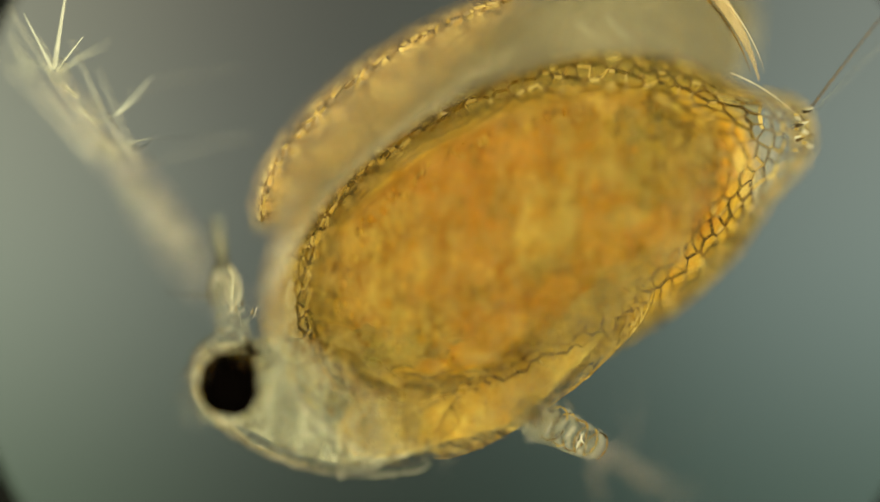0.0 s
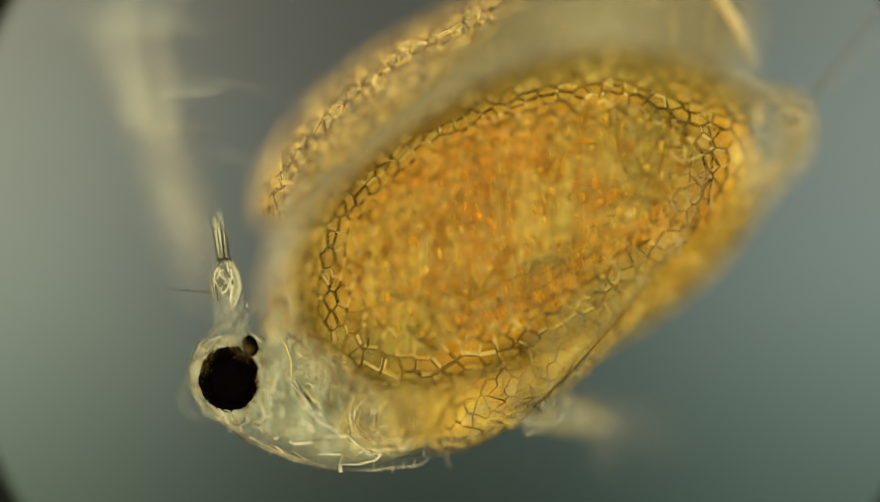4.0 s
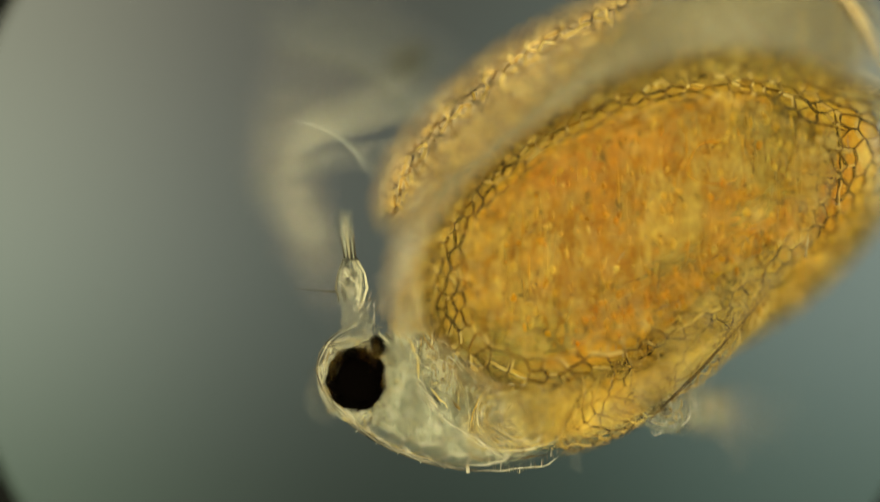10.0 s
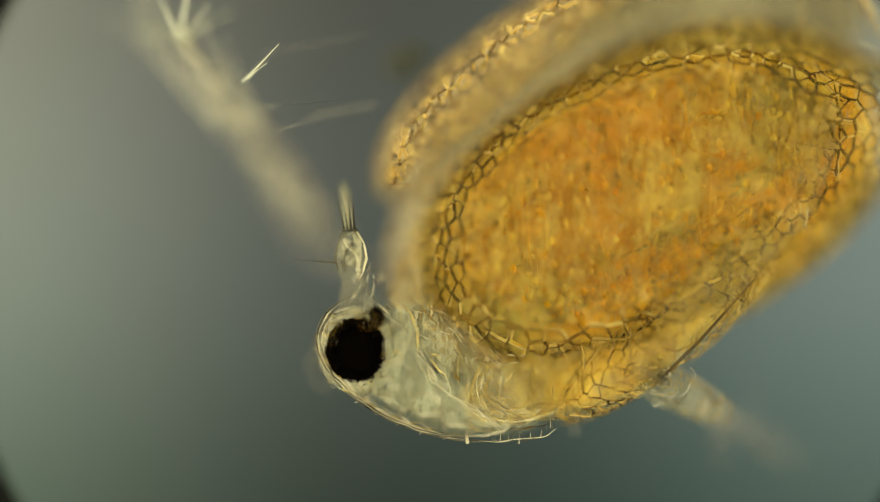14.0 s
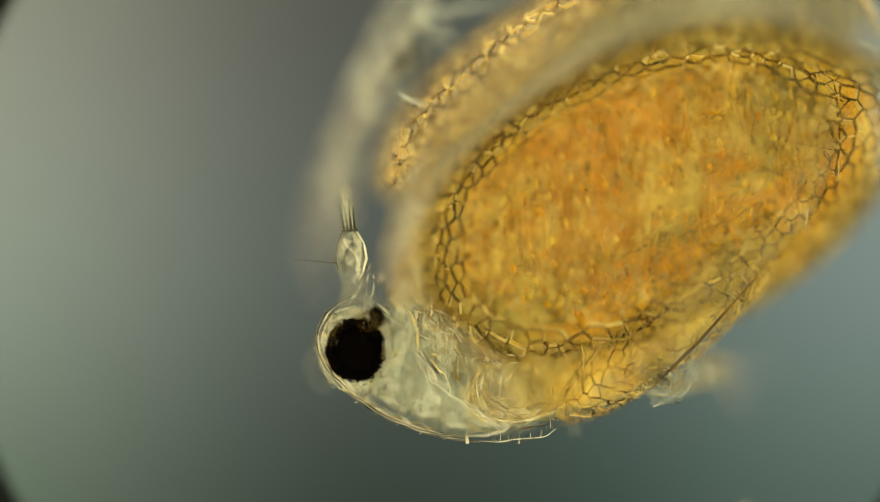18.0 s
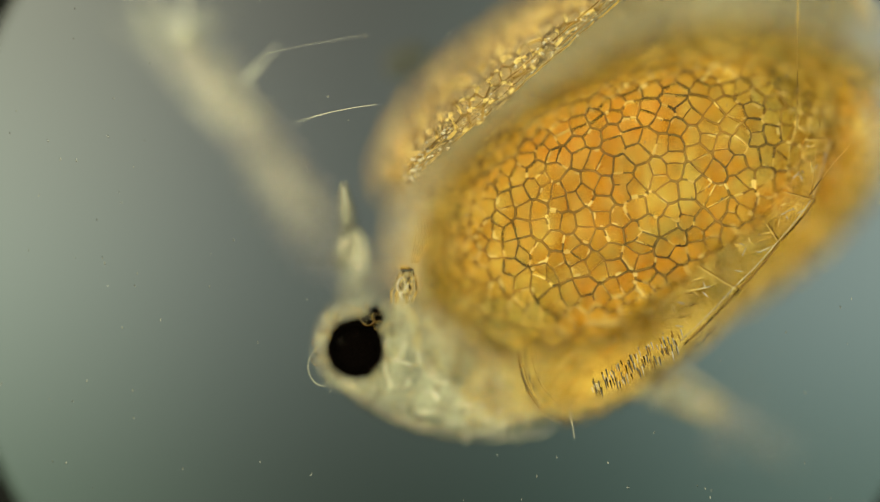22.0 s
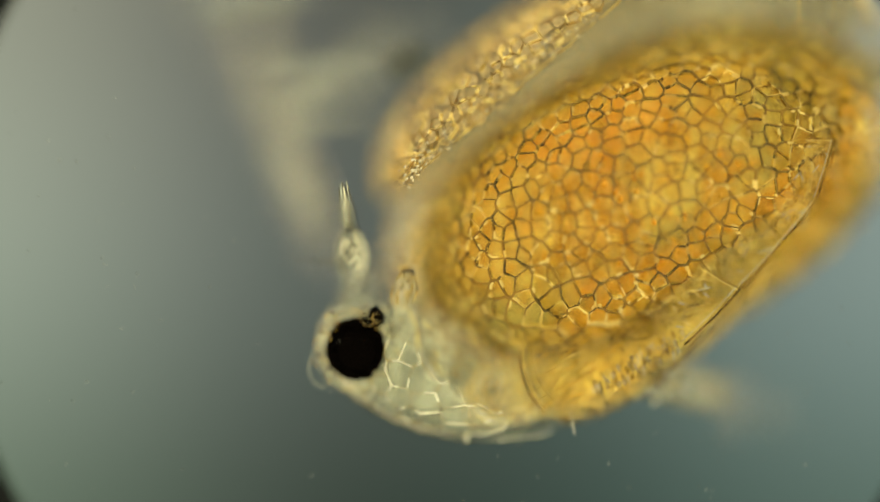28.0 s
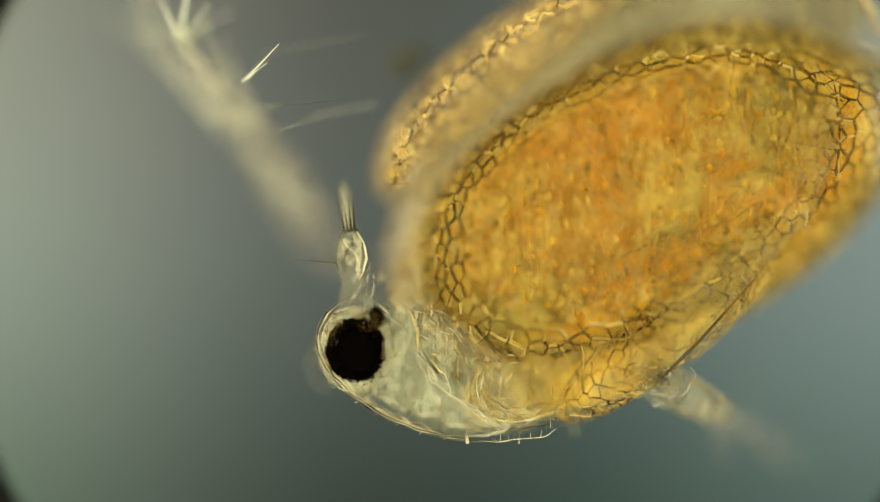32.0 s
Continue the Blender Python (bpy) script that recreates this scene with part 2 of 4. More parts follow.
DOME = dict(cx=947, cy=408, a=464, b=245, h=179, turn=23.0, tip=75.0)


def dome_point(rho, th, lift=0.0, d=DOME, zc=0.0, lean=(-34, -14)):
    """rho 0 at the crown, 1 at the widest line, more below it; th round the long axis."""
    ph = min(rho, 1.6) * math.pi / 2
    s, c = math.sin(ph), math.cos(ph)
    tip = d["tip"] * math.exp(-((th + 0.06) / 0.36) ** 4) * max(0.0, s) ** 5
    n = 2.5 - 0.42 * math.cos(th) ** 2 - 0.25 * max(0.0, -math.sin(th)) - 0.1 * max(0.0, -math.cos(th)) - 0.2 * max(0.0, math.cos(th + 0.6)) ** 2 - 0.5 * math.exp(-((th + 1.1) / 0.5) ** 2) + 2.0 * (0.86 - s)
    if not d["tip"]:
        n += 1.6 * max(0.0, -math.cos(th)) ** 4
    c = math.copysign(max(0.0, 1 - s ** n) ** (1 / n), c)
    # fuller towards the neck, below the crown
    full = 1.0 + (0.155 * math.exp(-((th + 2.42) / 0.52) ** 2) + 0.155 * math.exp(-((th - 3.86) / 0.52) ** 2) + 0.035 * math.exp(-((th - 1.95) / 0.7) ** 2)) * min(1.0, max(0.0, (s - 0.55) / 0.25)) * (1 if d["tip"] else 0)
    if d["tip"]:
        full += 0.11 * math.exp(-((th - 1.15) / 0.55) ** 2) * min(1.0, max(0.0, (s - 0.89) / 0.10))
    x = (d["a"] + lift) * s * full * math.cos(th) + tip
    y = (d["b"] + lift) * s * full * math.sin(th)
    r = radians(d["turn"])
    X, Y = x * math.cos(r) - y * math.sin(r), x * math.sin(r) + y * math.cos(r)
    z = (d["h"] + lift) * c
    if d["tip"] and z > 160:
        z = 160 + 0.6 * (z - 160)
    return P(d["cx"] + X + lean[0] * max(c, 0), d["cy"] - Y + lean[1] * max(c, 0), zc + z)


def voronoi(a, b, size, seed, reach=1.1, keep=None):
    """Relaxed cells of about that size in an ellipse; returns their corners as loops."""
    rng = np.random.RandomState(seed)
    pts = []
    hx = size * 0.93
    for j in range(-80, 80):
        for i in range(-80, 80):
            x, y = (i + 0.5 * (j % 2)) * hx, j * hx * 0.866
            if (x / a) ** 2 + (y / b) ** 2 < (reach + 0.25) ** 2:
                pts.append((x + rng.uniform(-0.36, 0.36) * hx, y + rng.uniform(-0.36, 0.36) * hx))
    pts = np.array(pts)
    if keep is not None:
        pts = pts[[keep(x, y) for x, y in pts]]
    loops = []
    for k, p in enumerate(pts):
        dd = ((pts - p) ** 2).sum(1)
        poly = [p + hx * 1.5 * np.array((math.cos(w), math.sin(w))) for w in np.linspace(0, 2 * math.pi, 13)[:-1]]
        for q in np.argsort(dd)[1:16]:
            n = pts[q] - p
            mid = (pts[q] + p) / 2
            res = []
            for u, v in zip(poly, poly[1:] + poly[:1]):
                du, dv = (u - mid) @ n, (v - mid) @ n
                if du <= 0:
                    res.append(u)
                if du * dv < 0:
                    res.append(u + (v - u) * (du / (du - dv)))
            poly = res
            if len(poly) < 3:
                break
        if len(poly) >= 3 and (p[0] / a) ** 2 + (p[1] / b) ** 2 < reach ** 2:
            clean = [q for q, r in zip(poly, poly[1:] + poly[:1]) if np.hypot(*(q - r)) > size * 0.06]
            if len(clean) >= 3:
                loops.append((p, clean))
    return loops


rng_net = random.Random(4)


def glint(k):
    """Share of ridge sides painted pale as glints: few on the crown, most round its shoulder."""
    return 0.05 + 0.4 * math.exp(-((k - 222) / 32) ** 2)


def shell_net(parent, loops, place, width, height, limit, skin=None, ridge=None, clear=None, shine=None, taper=0.75, gleam=None):
    """Cells, each a domed plate inside a raised rim; past limit (the outermost) they are joined."""
    order = sorted(loops, key=lambda l: place(*l[0]).z, reverse=True)
    rest_v, rest_f, rest_m = [], [], []
    for k, (p, corners) in enumerate(order):
        # each side bends a little at its middle, alike for both neighbours
        loop = []
        for u, v in zip(corners, corners[1:] + corners[:1]):
            mid = (u + v) / 2
            bend = noise.noise_vector(Vector((mid[0] * 0.11, mid[1] * 0.11, 4.0)))
            much = 2.6 * min(1.0, max(0.0, (place(*mid).z / S - 135) / 25))
            loop += [u, mid + np.array((bend.x, bend.y)) * much] if much > 0 and np.hypot(*(u - v)) > 8 else [u]
        n = len(loop)
        size = np.mean([np.hypot(*(q - p)) for q in loop])
        w = width / size * (1.25 - taper * k / len(order))
        # the glints are a pale colour on chosen sides, alike for both neighbours
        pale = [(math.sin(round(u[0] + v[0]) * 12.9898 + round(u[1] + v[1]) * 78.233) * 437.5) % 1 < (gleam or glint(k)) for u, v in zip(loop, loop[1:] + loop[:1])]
        tall = height * (1 - 0.45 * taper * k / len(order))
        vs = [place(*p, 3.0)]
        for f, h in ((0.62, 2.6), (1 - 2.2 * w, 0.4), (1 - w, tall), (1.0, tall), (1.0, -1.5)):
            vs += [place(*(p + (q - p) * f), h) for q in loop]
        fs = [(0, 1 + i, 1 + (i + 1) % n) for i in range(n)]
        ms = [0] * n
        for j in range(4):
            o = 1 + j * n
            fs += [(o + i, o + n + i, o + n + (i + 1) % n, o + (i + 1) % n) for i in range(n)]
            # more painted shine on the inner slopes, oftener towards the edge
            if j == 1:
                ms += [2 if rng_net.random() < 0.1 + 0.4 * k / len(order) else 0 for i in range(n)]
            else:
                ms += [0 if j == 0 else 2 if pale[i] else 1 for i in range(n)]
        if clear and clear(vs[0]):
            ms = [(3, 4, 2)[m] for m in ms]
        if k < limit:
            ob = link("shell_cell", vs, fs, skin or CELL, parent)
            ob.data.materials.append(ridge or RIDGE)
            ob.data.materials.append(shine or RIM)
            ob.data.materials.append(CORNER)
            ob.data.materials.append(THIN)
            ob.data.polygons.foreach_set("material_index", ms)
        else:
            o = len(rest_v)
            rest_v += vs
            rest_f += [tuple(i + o for i in f) for f in fs]
            rest_m += ms
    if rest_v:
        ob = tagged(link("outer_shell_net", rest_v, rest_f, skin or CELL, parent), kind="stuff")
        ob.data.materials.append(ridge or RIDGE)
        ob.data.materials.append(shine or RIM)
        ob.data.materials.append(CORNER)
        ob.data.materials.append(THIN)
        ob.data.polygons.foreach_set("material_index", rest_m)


def sheet(point, r0, r1, nr, nt, keep=None, t0=0.0, t1=2 * math.pi):
    """A grid over a dome between two rings; keep chooses its quads by their middle."""
    vs = [point(r0 + (r1 - r0) * j / nr, t0 + (t1 - t0) * i / nt) for j in range(nr + 1) for i in range(nt + 1)]
    fs = []
    for j in range(nr):
        for i in range(nt):
            a = j * (nt + 1) + i
            q = (a, a + nt + 1, a + nt + 2, a + 1)
            if keep is None or keep(sum((vs[k] for k in q), Vector()) / 4):
                fs.append(q)
    return vs, fs


def plan(v):
    return v.x / S + 784, 447 - v.y / S, v.z / S


def near_valve():
    a, b = DOME["a"] * 1.35, DOME["b"] * 1.35

    def place(x, y, lift=0.0):
        return dome_point(math.hypot(x / a, y / b), math.atan2(y / b, x / a), lift)
    line = [dome_point(1.13, 2 * math.pi * i / 96) for i in range(97)]
    base = link("near_valve", *tube(line, [4 * S] * 97, 6), SHELL, flea, "clear amber shell valve with a net of raised cells")
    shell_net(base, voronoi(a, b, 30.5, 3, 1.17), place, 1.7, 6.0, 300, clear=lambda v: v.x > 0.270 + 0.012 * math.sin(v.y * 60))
    low = dict(DOME, a=446, b=232, h=178)
    link("valve_lining", *sheet(lambda r, t: dome_point(r, t, 0, low), 0.62, 1.2, 14, 72, lambda v: v.x < 0.266), LINING, base, "thin amber skin under the shell")


FAR = dict(cx=885, cy=215, a=462, b=214, h=200, turn=25.0, tip=0.0)


def far_valve():
    a, b = FAR["a"] * 1.35, FAR["b"] * 1.35

    def place(x, y, lift=0.0):
        return dome_point(math.hypot(x / a, y / b), math.atan2(y / b, x / a), lift, FAR, -5.0, (10, 0))

    def beyond(v, more=0.0):
        px, py = plan(v)[:2]
        # only the strip beyond the nearly straight ventral margin
        return (px - 492) * 0.669 + (py - 382) * 0.743 < more - 10 + 14 * math.sin((px - 480) / 420 * math.pi)
    loops = [l for l in voronoi(a, b, 28, 8, 1.14) if beyond(place(*l[0]), -4)]
    margin = [P(*p) for p in ((491, 378, 140), (515, 348, 162), (565, 305, 172), (645, 236, 176), (755, 142, 178), (865, 48, 176), (995, -64, 170))]
    base = link("far_valve", *tube(margin, [0.9 * S] * len(margin), 6), FIBRE, flea, "far shell valve seen along its straight margin")
    line = [margin[m].lerp(margin[m + 1], f / 9) for m in range(len(margin) - 1) for f in range(9)]
    for k, (off, r) in enumerate(((-9, 2.0), (7, 1.5), (15, 1.8))):
        pts = [p + Vector((off * 0.6 * S, -off * 0.72 * S, -0.5 * abs(off) * S)) + Vector((noise.noise(p * 95 + Vector((k, 0, 0))), noise.noise(p * 90 + Vector((0, k, 0))), 0)) * (3 * S) for p in line]
        link("margin_line", *tube(pts, [r * S * (0.5 + 1.1 * abs(noise.noise(p * 120))) for p in pts], 5), (RIDGE, RIDGE, FIBRE)[k], base)
    bv, bf = [], []
    for k in range(110):
        p = line[rng_net.randrange(len(line))]
        x, y, z = plan(p)
        q = rng_net.uniform(-13, 12)
        v, f = blob((x + 0.67 * q + rng_net.uniform(-6, 6), y + 0.74 * q + rng_net.uniform(-5, 5), z + rng_net.uniform(-5, 2)), (rng_net.uniform(2, 4.5), rng_net.uniform(1.2, 2.4), 1.6), 40 + rng_net.uniform(-30, 30), 7, 5, 0.3, 5, k)
        bf += [tuple(i + len(bv) for i in t) for t in f]
        bv += v
    tagged(link("beaded_edge", bv, bf, BEAD, base, "tiny pale beads along the margin"), kind="stuff")
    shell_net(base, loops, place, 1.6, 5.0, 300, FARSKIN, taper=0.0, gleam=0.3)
    low = dict(FAR, a=450, b=202, h=178)
    link("valve_lining", *sheet(lambda r, t: dome_point(r, t, 0, low, -5.0, (10, 0)), 0.2, 1.15, 24, 96, lambda v: beyond(v, 8)), FARSKIN, base, "thin amber skin under the far shell")


near_valve()
far_valve()

# inner body
BODY = ((950, 402, -10), (425, 214, 118), 23)


def plateau(a, b, h, n, seed, cx=948, cy=402):
    """A flat-topped lens of tissue with an uneven surface."""
    vs, fs = [], []
    r = radians(23)
    for j in range(41):
        ph = math.pi * j / 40
        for i in range(80):
            th = 2 * math.pi * i / 80
            sn = math.sin(ph)
            z = math.copysign(max(0.0, 1 - sn ** n) ** (1 / n), math.cos(ph))
            k = 1 + 0.04 * noise.noise(Vector((3 * sn * math.cos(th), 3 * sn * math.sin(th), seed)))
            x, y = a * k * sn * math.cos(th), b * k * sn * math.sin(th)
            hill = 1 + 0.07 * noise.noise(Vector((x * 0.02, y * 0.02, seed * 3.1)))
            vs.append(P(cx + x * math.cos(r) - y * math.sin(r), cy - x * math.sin(r) - y * math.cos(r), h * z * hill))
    for j in range(40):
        for i in range(80):
            fs.append((j * 80 + i, (j + 1) * 80 + i, (j + 1) * 80 + (i + 1) % 80, j * 80 + (i + 1) % 80))
    return vs, fs


link("skin_layer", *plateau(426, 224, 52, 3.0, 5, 946, 404), BUTTER, flea, "pale golden tissue under the edge of the shell")
link("body_mass", *plateau(400, 212, 62, 3.4, 1, 938, 402), AMBER, flea, "mottled amber body seen through the shell")
link("muscle_layer", *plateau(388, 206, 84, 3.6, 2, 938, 402), FLESH, flea, "streaky translucent muscle under the shell")
link("fat_layer", *plateau(372, 184, 116, 3.6, 3, 940, 398), FLESH, flea, "streaky translucent amber fat tissue")


def body_top(x, y):
    r = radians(BODY[2])
    dx, dy = x - BODY[0][0], BODY[0][1] - y
    u, v = (dx * math.cos(r) + dy * math.sin(r)) / BODY[1][0], (-dx * math.sin(r) + dy * math.cos(r)) / BODY[1][1]
    return 118 * max(0.02, 1 - (u * u + v * v) ** 1.6) ** 0.4


lobes = []
rng = random.Random(11)
for x, y, a, b, n in ((850, 370, 90, 66, 7), (1060, 345, 80, 50, 6), (880, 545, 110, 50, 6), (905, 400, 60, 40, 3), (1215, 300, 60, 40, 3), (1010, 260, 40, 60, 3), (800, 640, 60, 24, 3), (700, 480, 50, 60, 3), (1000, 490, 80, 30, 3), (870, 612, 70, 28, 4), (960, 560, 80, 34, 7), (1050, 480, 60, 30, 6), (1000, 330, 50, 60, 5), (880, 580, 66, 34, 6), (935, 610, 40, 20, 4), (965, 370, 50, 44, 5), (1090, 300, 40, 40, 3), (760, 420, 40, 50, 3)):
    for k in range(n):
        lobes.append((x + rng.uniform(-0.8, 0.8) * a, y + rng.uniform(-0.8, 0.8) * b, a * rng.uniform(0.16, 0.38), b * rng.uniform(0.2, 0.45), rng.uniform(-20, 80)))
for k, (x, y, a, b, turn) in enumerate(lobes):
    link("orange_lobe", *blob((x, y, body_top(x, y) - 12 - 6 * (k % 5)), (a, b, 10), turn, 30, 14, 0.7, 9, 20 + k), LOBE, flea, "orange oil-rich tissue")
for k, (x, y, a, b, turn) in enumerate(((735, 590, 80, 46, 10), (1140, 245, 62, 44, 10), (1110, 375, 90, 26, 32), (960, 470, 90, 20, 30))):
    link("pale_lobe", *blob((x, y, body_top(x, y) - 14), (a, b, 16), turn, 30, 16, 0.7, 8, 40 + k), GREEN, flea, "grey-green clear tissue")
link("ovary_ring", *tube([P(1046 + (46 + 5 * math.sin(3 * w)) * math.cos(w), 290 + (42 + 4 * math.cos(2 * w)) * math.sin(w), body_top(1046, 290) + 1) for w in np.linspace(0.6, 5.6, 29)], [(0.6 + 3.4 * abs(math.sin(0.35 * i))) * S for i in range(29)], 6), LOBE, flea, "round amber ring of the ovary")
gut = bez(P(800, 640, 70), P(920, 575, 92), P(1120, 402, 74), 14) + bez(P(1160, 340, 60), P(1260, 290, 40), P(1305, 215, 10), 8)
link("gut", *tube(gut, [(32 + 8 * math.sin(i * 1.7)) * S * (0.6 if i < 2 else 1) for i in range(22)], 12), YOLK, flea, "yellow-brown gut tube")
for k, (dx, dy) in enumerate(((0, 0), (14, 12), (24, 34), (-10, -22))):
    link("gut_wall", *wavy((800 + dx, 560 + dy, 112), (980 + dx, 452 + dy, 130), (1136 + dx, 360 + dy, 112), 1.5, 30, 3.0), (FIBRE, RIM, FIBRE, LINING)[k], flea)
link("rear_gut", *tube(bez(P(1176, 190, 92), P(1296, 200, 94), P(1320, 300, 84), 14), [(11 + 5 * math.sin(i * 1.3)) * S for i in range(14)], 10), BUTTER, flea, "golden-yellow hind gut")
rng = random.Random(5)
drops = []
for k in range(150):
    if k < 100:
        f = rng.random()
        x, y = 800 + 260 * f ** 1.3 + rng.gauss(0, 22), 615 - 150 * f ** 1.3 + rng.gauss(0, 20)
    elif k < 128:
        cx, cy = rng.choice(((870, 400), (1060, 335), (820, 330), (900, 380), (1040, 410)))
        x, y = cx + rng.gauss(0, 26), cy + rng.gauss(0, 22)
    else:
        x, y = 940 + rng.gauss(0, 150), 420 + rng.gauss(0, 80)
    if body_top(x, y) > 50:
        drops.append((x, y, rng.uniform(2.5, 6.5)))
for k, (x, y, r) in enumerate(drops):
    link("oil_droplet", *blob((x, y, body_top(x, y) + 10 + rng.uniform(-2, 12)), (r * 0.8, r * rng.uniform(0.9, 1.7), r), rng.uniform(-12, 12), 10, 6), ORANGE, flea)
# fibres of muscle across the body
for k in range(60):
    x, y = 930 + rng.uniform(-300, 320), 400 + rng.uniform(-140, 150)
    y -= (x - 930) * 0.42
    z = body_top(x, y) + 3
    ln = rng.uniform(18, 50)
    link("muscle_fibre", *tube(bez(P(x, y - ln, z), P(x + rng.uniform(-6, 6), y, z + 3), P(x + rng.uniform(-14, 14), y + ln, z), 5), [0.5 * S, 1.3 * S, 1.7 * S, 1.3 * S, 0.5 * S], 5), (LINING, YOLK, GREEN, RIM)[k % 4], flea)

# granules of fat and tissue, too many to count
for name, material, label in (("golden_granules", BUTTER, "golden granules of fat under the shell"), ("olive_granules", OLIVE, "dusky olive granules of tissue"), ("amber_granules", LOBE, "orange granules of oil-rich tissue")):
    gv, gf = [], []
    for k in range(330):
        u, v = rng.uniform(-1, 1), rng.uniform(-1, 1)
        if u * u + v * v > 0.92:
            continue
        r = radians(23)
        x, y = 940 + 385 * u * math.cos(r) - 200 * v * math.sin(r), 402 - 385 * u * math.sin(r) - 200 * v * math.cos(r)
        if material is LOBE and noise.noise(Vector((x * 0.012, y * 0.012, 3.0))) < 0.05:
            continue
        a, b = rng.uniform(2.5, 6.5), rng.uniform(3.5, 11)
        bv, bf = blob((x, y, rng.uniform(102, 124) if u * u + v * v < 0.72 else body_top(x, y)), (a, b, 3.5), rng.uniform(-25, 25), 9, 6, 0.4, 5, k)
        gf += [tuple(i + len(gv) for i in t) for t in bf]
        gv += bv
    tagged(link(name, gv, gf, material, flea, label), kind="stuff")
# fine strands in the rear half and along the gut
for k in range(330):
    if k >= 170:
        x, y = rng.uniform(660, 1080), rng.uniform(-110, 110)
        y += 420 - 0.42 * (x - 900)
    elif k < 100:
        x, y = rng.uniform(1020, 1290), rng.uniform(-70, 70)
        y += 350 - 0.42 * (x - 1150)
    else:
        f = rng.random()
        x, y = 850 + 260 * f + rng.gauss(0, 26), 610 - 150 * f + rng.gauss(0, 26)
    z = rng.uniform(106, 121) if body_top(x, y) > 78 else body_top(x, y)
    w, ln = rng.choice((1.45, 0.5, 0.5, 2.4)) + rng.gauss(0, 0.3), rng.uniform(6, 22)
    if z > 60:
        link("fat_strand", *wavy((x - ln * math.cos(w), y + ln * math.sin(w), z), (x + rng.uniform(-8, 8), y + rng.uniform(-8, 8), z + 3), (x + ln * math.cos(w), y - ln * math.sin(w), z), rng.uniform(0.8, 1.9), 8, 2.2), (BEAD, FIBRE, LINING, YOLK, FIBRE)[k % 5], flea)

# tall tissue of the rear half: pale and dusky streaks close under the shell
for k in range(150):
    u, v = rng.uniform(-1, 1), rng.uniform(-1, 1)
    x, y = 1170 + 120 * u - 30 * v, 250 - 20 * u + 120 * v
    if k % 3 == 0:
        x, y = 1000 + 190 * u + 40 * v, 560 - 150 * u + 30 * v
    if body_top(x, y) < 8:
        continue
    ln, z, w = rng.uniform(9, 34), rng.uniform(98, 118), 1.5 + rng.gauss(0, 0.18)
    if y - ln < 184 + 0.43 * (x - 1204):
        continue
    link("hind_strand", *wavy((x - ln * math.cos(w), y + ln * math.sin(w), z), (x + rng.uniform(-7, 7), y + rng.uniform(-8, 8), z + 2), (x + ln * math.cos(w), y - ln * math.sin(w), z), rng.uniform(1.2, 3.4), 10, 2.6), (RIM, CREAM, OLIVE, CREAM, FIBRE, RIM)[k % 6], flea)
for k, (x, y, a, b, turn, m) in enumerate(((1176, 180, 26, 38, 10, OLIVE), (1204, 240, 22, 34, -10, OLIVE), (1250, 260, 16, 30, 0, CREAM), (1120, 220, 24, 40, 12, CREAM), (1100, 480, 60, 18, 38, CREAM), (1046, 528, 50, 16, 40, CREAM), (1160, 300, 40, 22, 20, OLIVE), (1010, 480, 60, 14, 32, CREAM))):
    link("hind_lobe", *blob((x, y, 94), (a, b, 10), turn, 30, 14, 0.6, 9, 90 + k), m, flea, "cloudy cream tissue in the rear of the body")

# ladder of straight ridges at the rear end of the shell
for k, (p0, p1, p2) in enumerate((((1262, 205, 112), (1276, 280, 122), (1262, 366, 112)), ((1226, 182, 116), (1240, 260, 128), (1228, 345, 118)), ((1190, 176, 118), (1202, 250, 128), (1196, 320, 122)), ((1186, 214, 124), (1240, 220, 124), (1292, 232, 106)), ((1190, 262, 124), (1240, 264, 126), (1294, 270, 106)), ((1184, 306, 122), (1236, 314, 122), (1288, 322, 104)), ((1180, 340, 118), (1220, 352, 118), (1270, 362, 104)))):
    # the offset pale line paints a bright edge beside each dark ridge
    for off, r, m in ((0, 1.9, RIDGE), (4, 1.2, RIM)):
        q = (off, 0, -1) if k < 3 else (0, off, -1)
        pts = bez(*(P(*(a + b for a, b in zip(p, q))) for p in (p0, p1, p2)), 14)
        pts = [p + Vector((noise.noise(p * 90), noise.noise(p * 84 + Vector((k, 0, 0))), 0)) * (5 * S) for p in pts]
        link("rear_ridge", *tube(pts, [r * S * max(0.1, 0.7 + 1.5 * noise.noise(p * 100)) for p in pts], 5), m, flea)

# gape between the valves
link("ventral_membrane", *blob((925, 200, -92), (470, 200, 100), 25, 56, 30, 0.05, 5, 2), PALE, flea, "pale blurred membrane in the gape between the valves")
link("membrane_fold", *tube(bez(P(505, 470, -10), P(600, 260, 30), P(930, 70, 10), 18), [10 * S] + [(20 - 0.9 * i) * S for i in range(16)] + [2 * S], 10), BEIGE, flea, "pale fold along the gape")
link("membrane_fold", *tube(bez(P(500, 510, -20), P(560, 330, 24), P(800, 160, 0), 18), [8 * S] + [(15 - 0.6 * i) * S for i in range(16)] + [2 * S], 10), BEIGE, flea, "pale fold along the gape")
for k in range(26):
    f = rng.random()
    x, y = 500 + 120 * f + rng.uniform(0, 260), 430 - 60 * f
    y -= (x - 500) * 0.78 - rng.uniform(0, 50)
    ln = rng.uniform(40, 110)
    link("membrane_streak", *tube(bez(P(x - ln * 0.7, y + ln * 0.62, -6), P(x + 6, y - 4, 12), P(x + ln * 0.8, y - ln * 0.52, 4), 6), [0.6 * S, 1.8 * S, 2.6 * S, 2.6 * S, 1.8 * S, 0.6 * S], 5), (SETA, SHELL, PALE)[k % 3], flea)
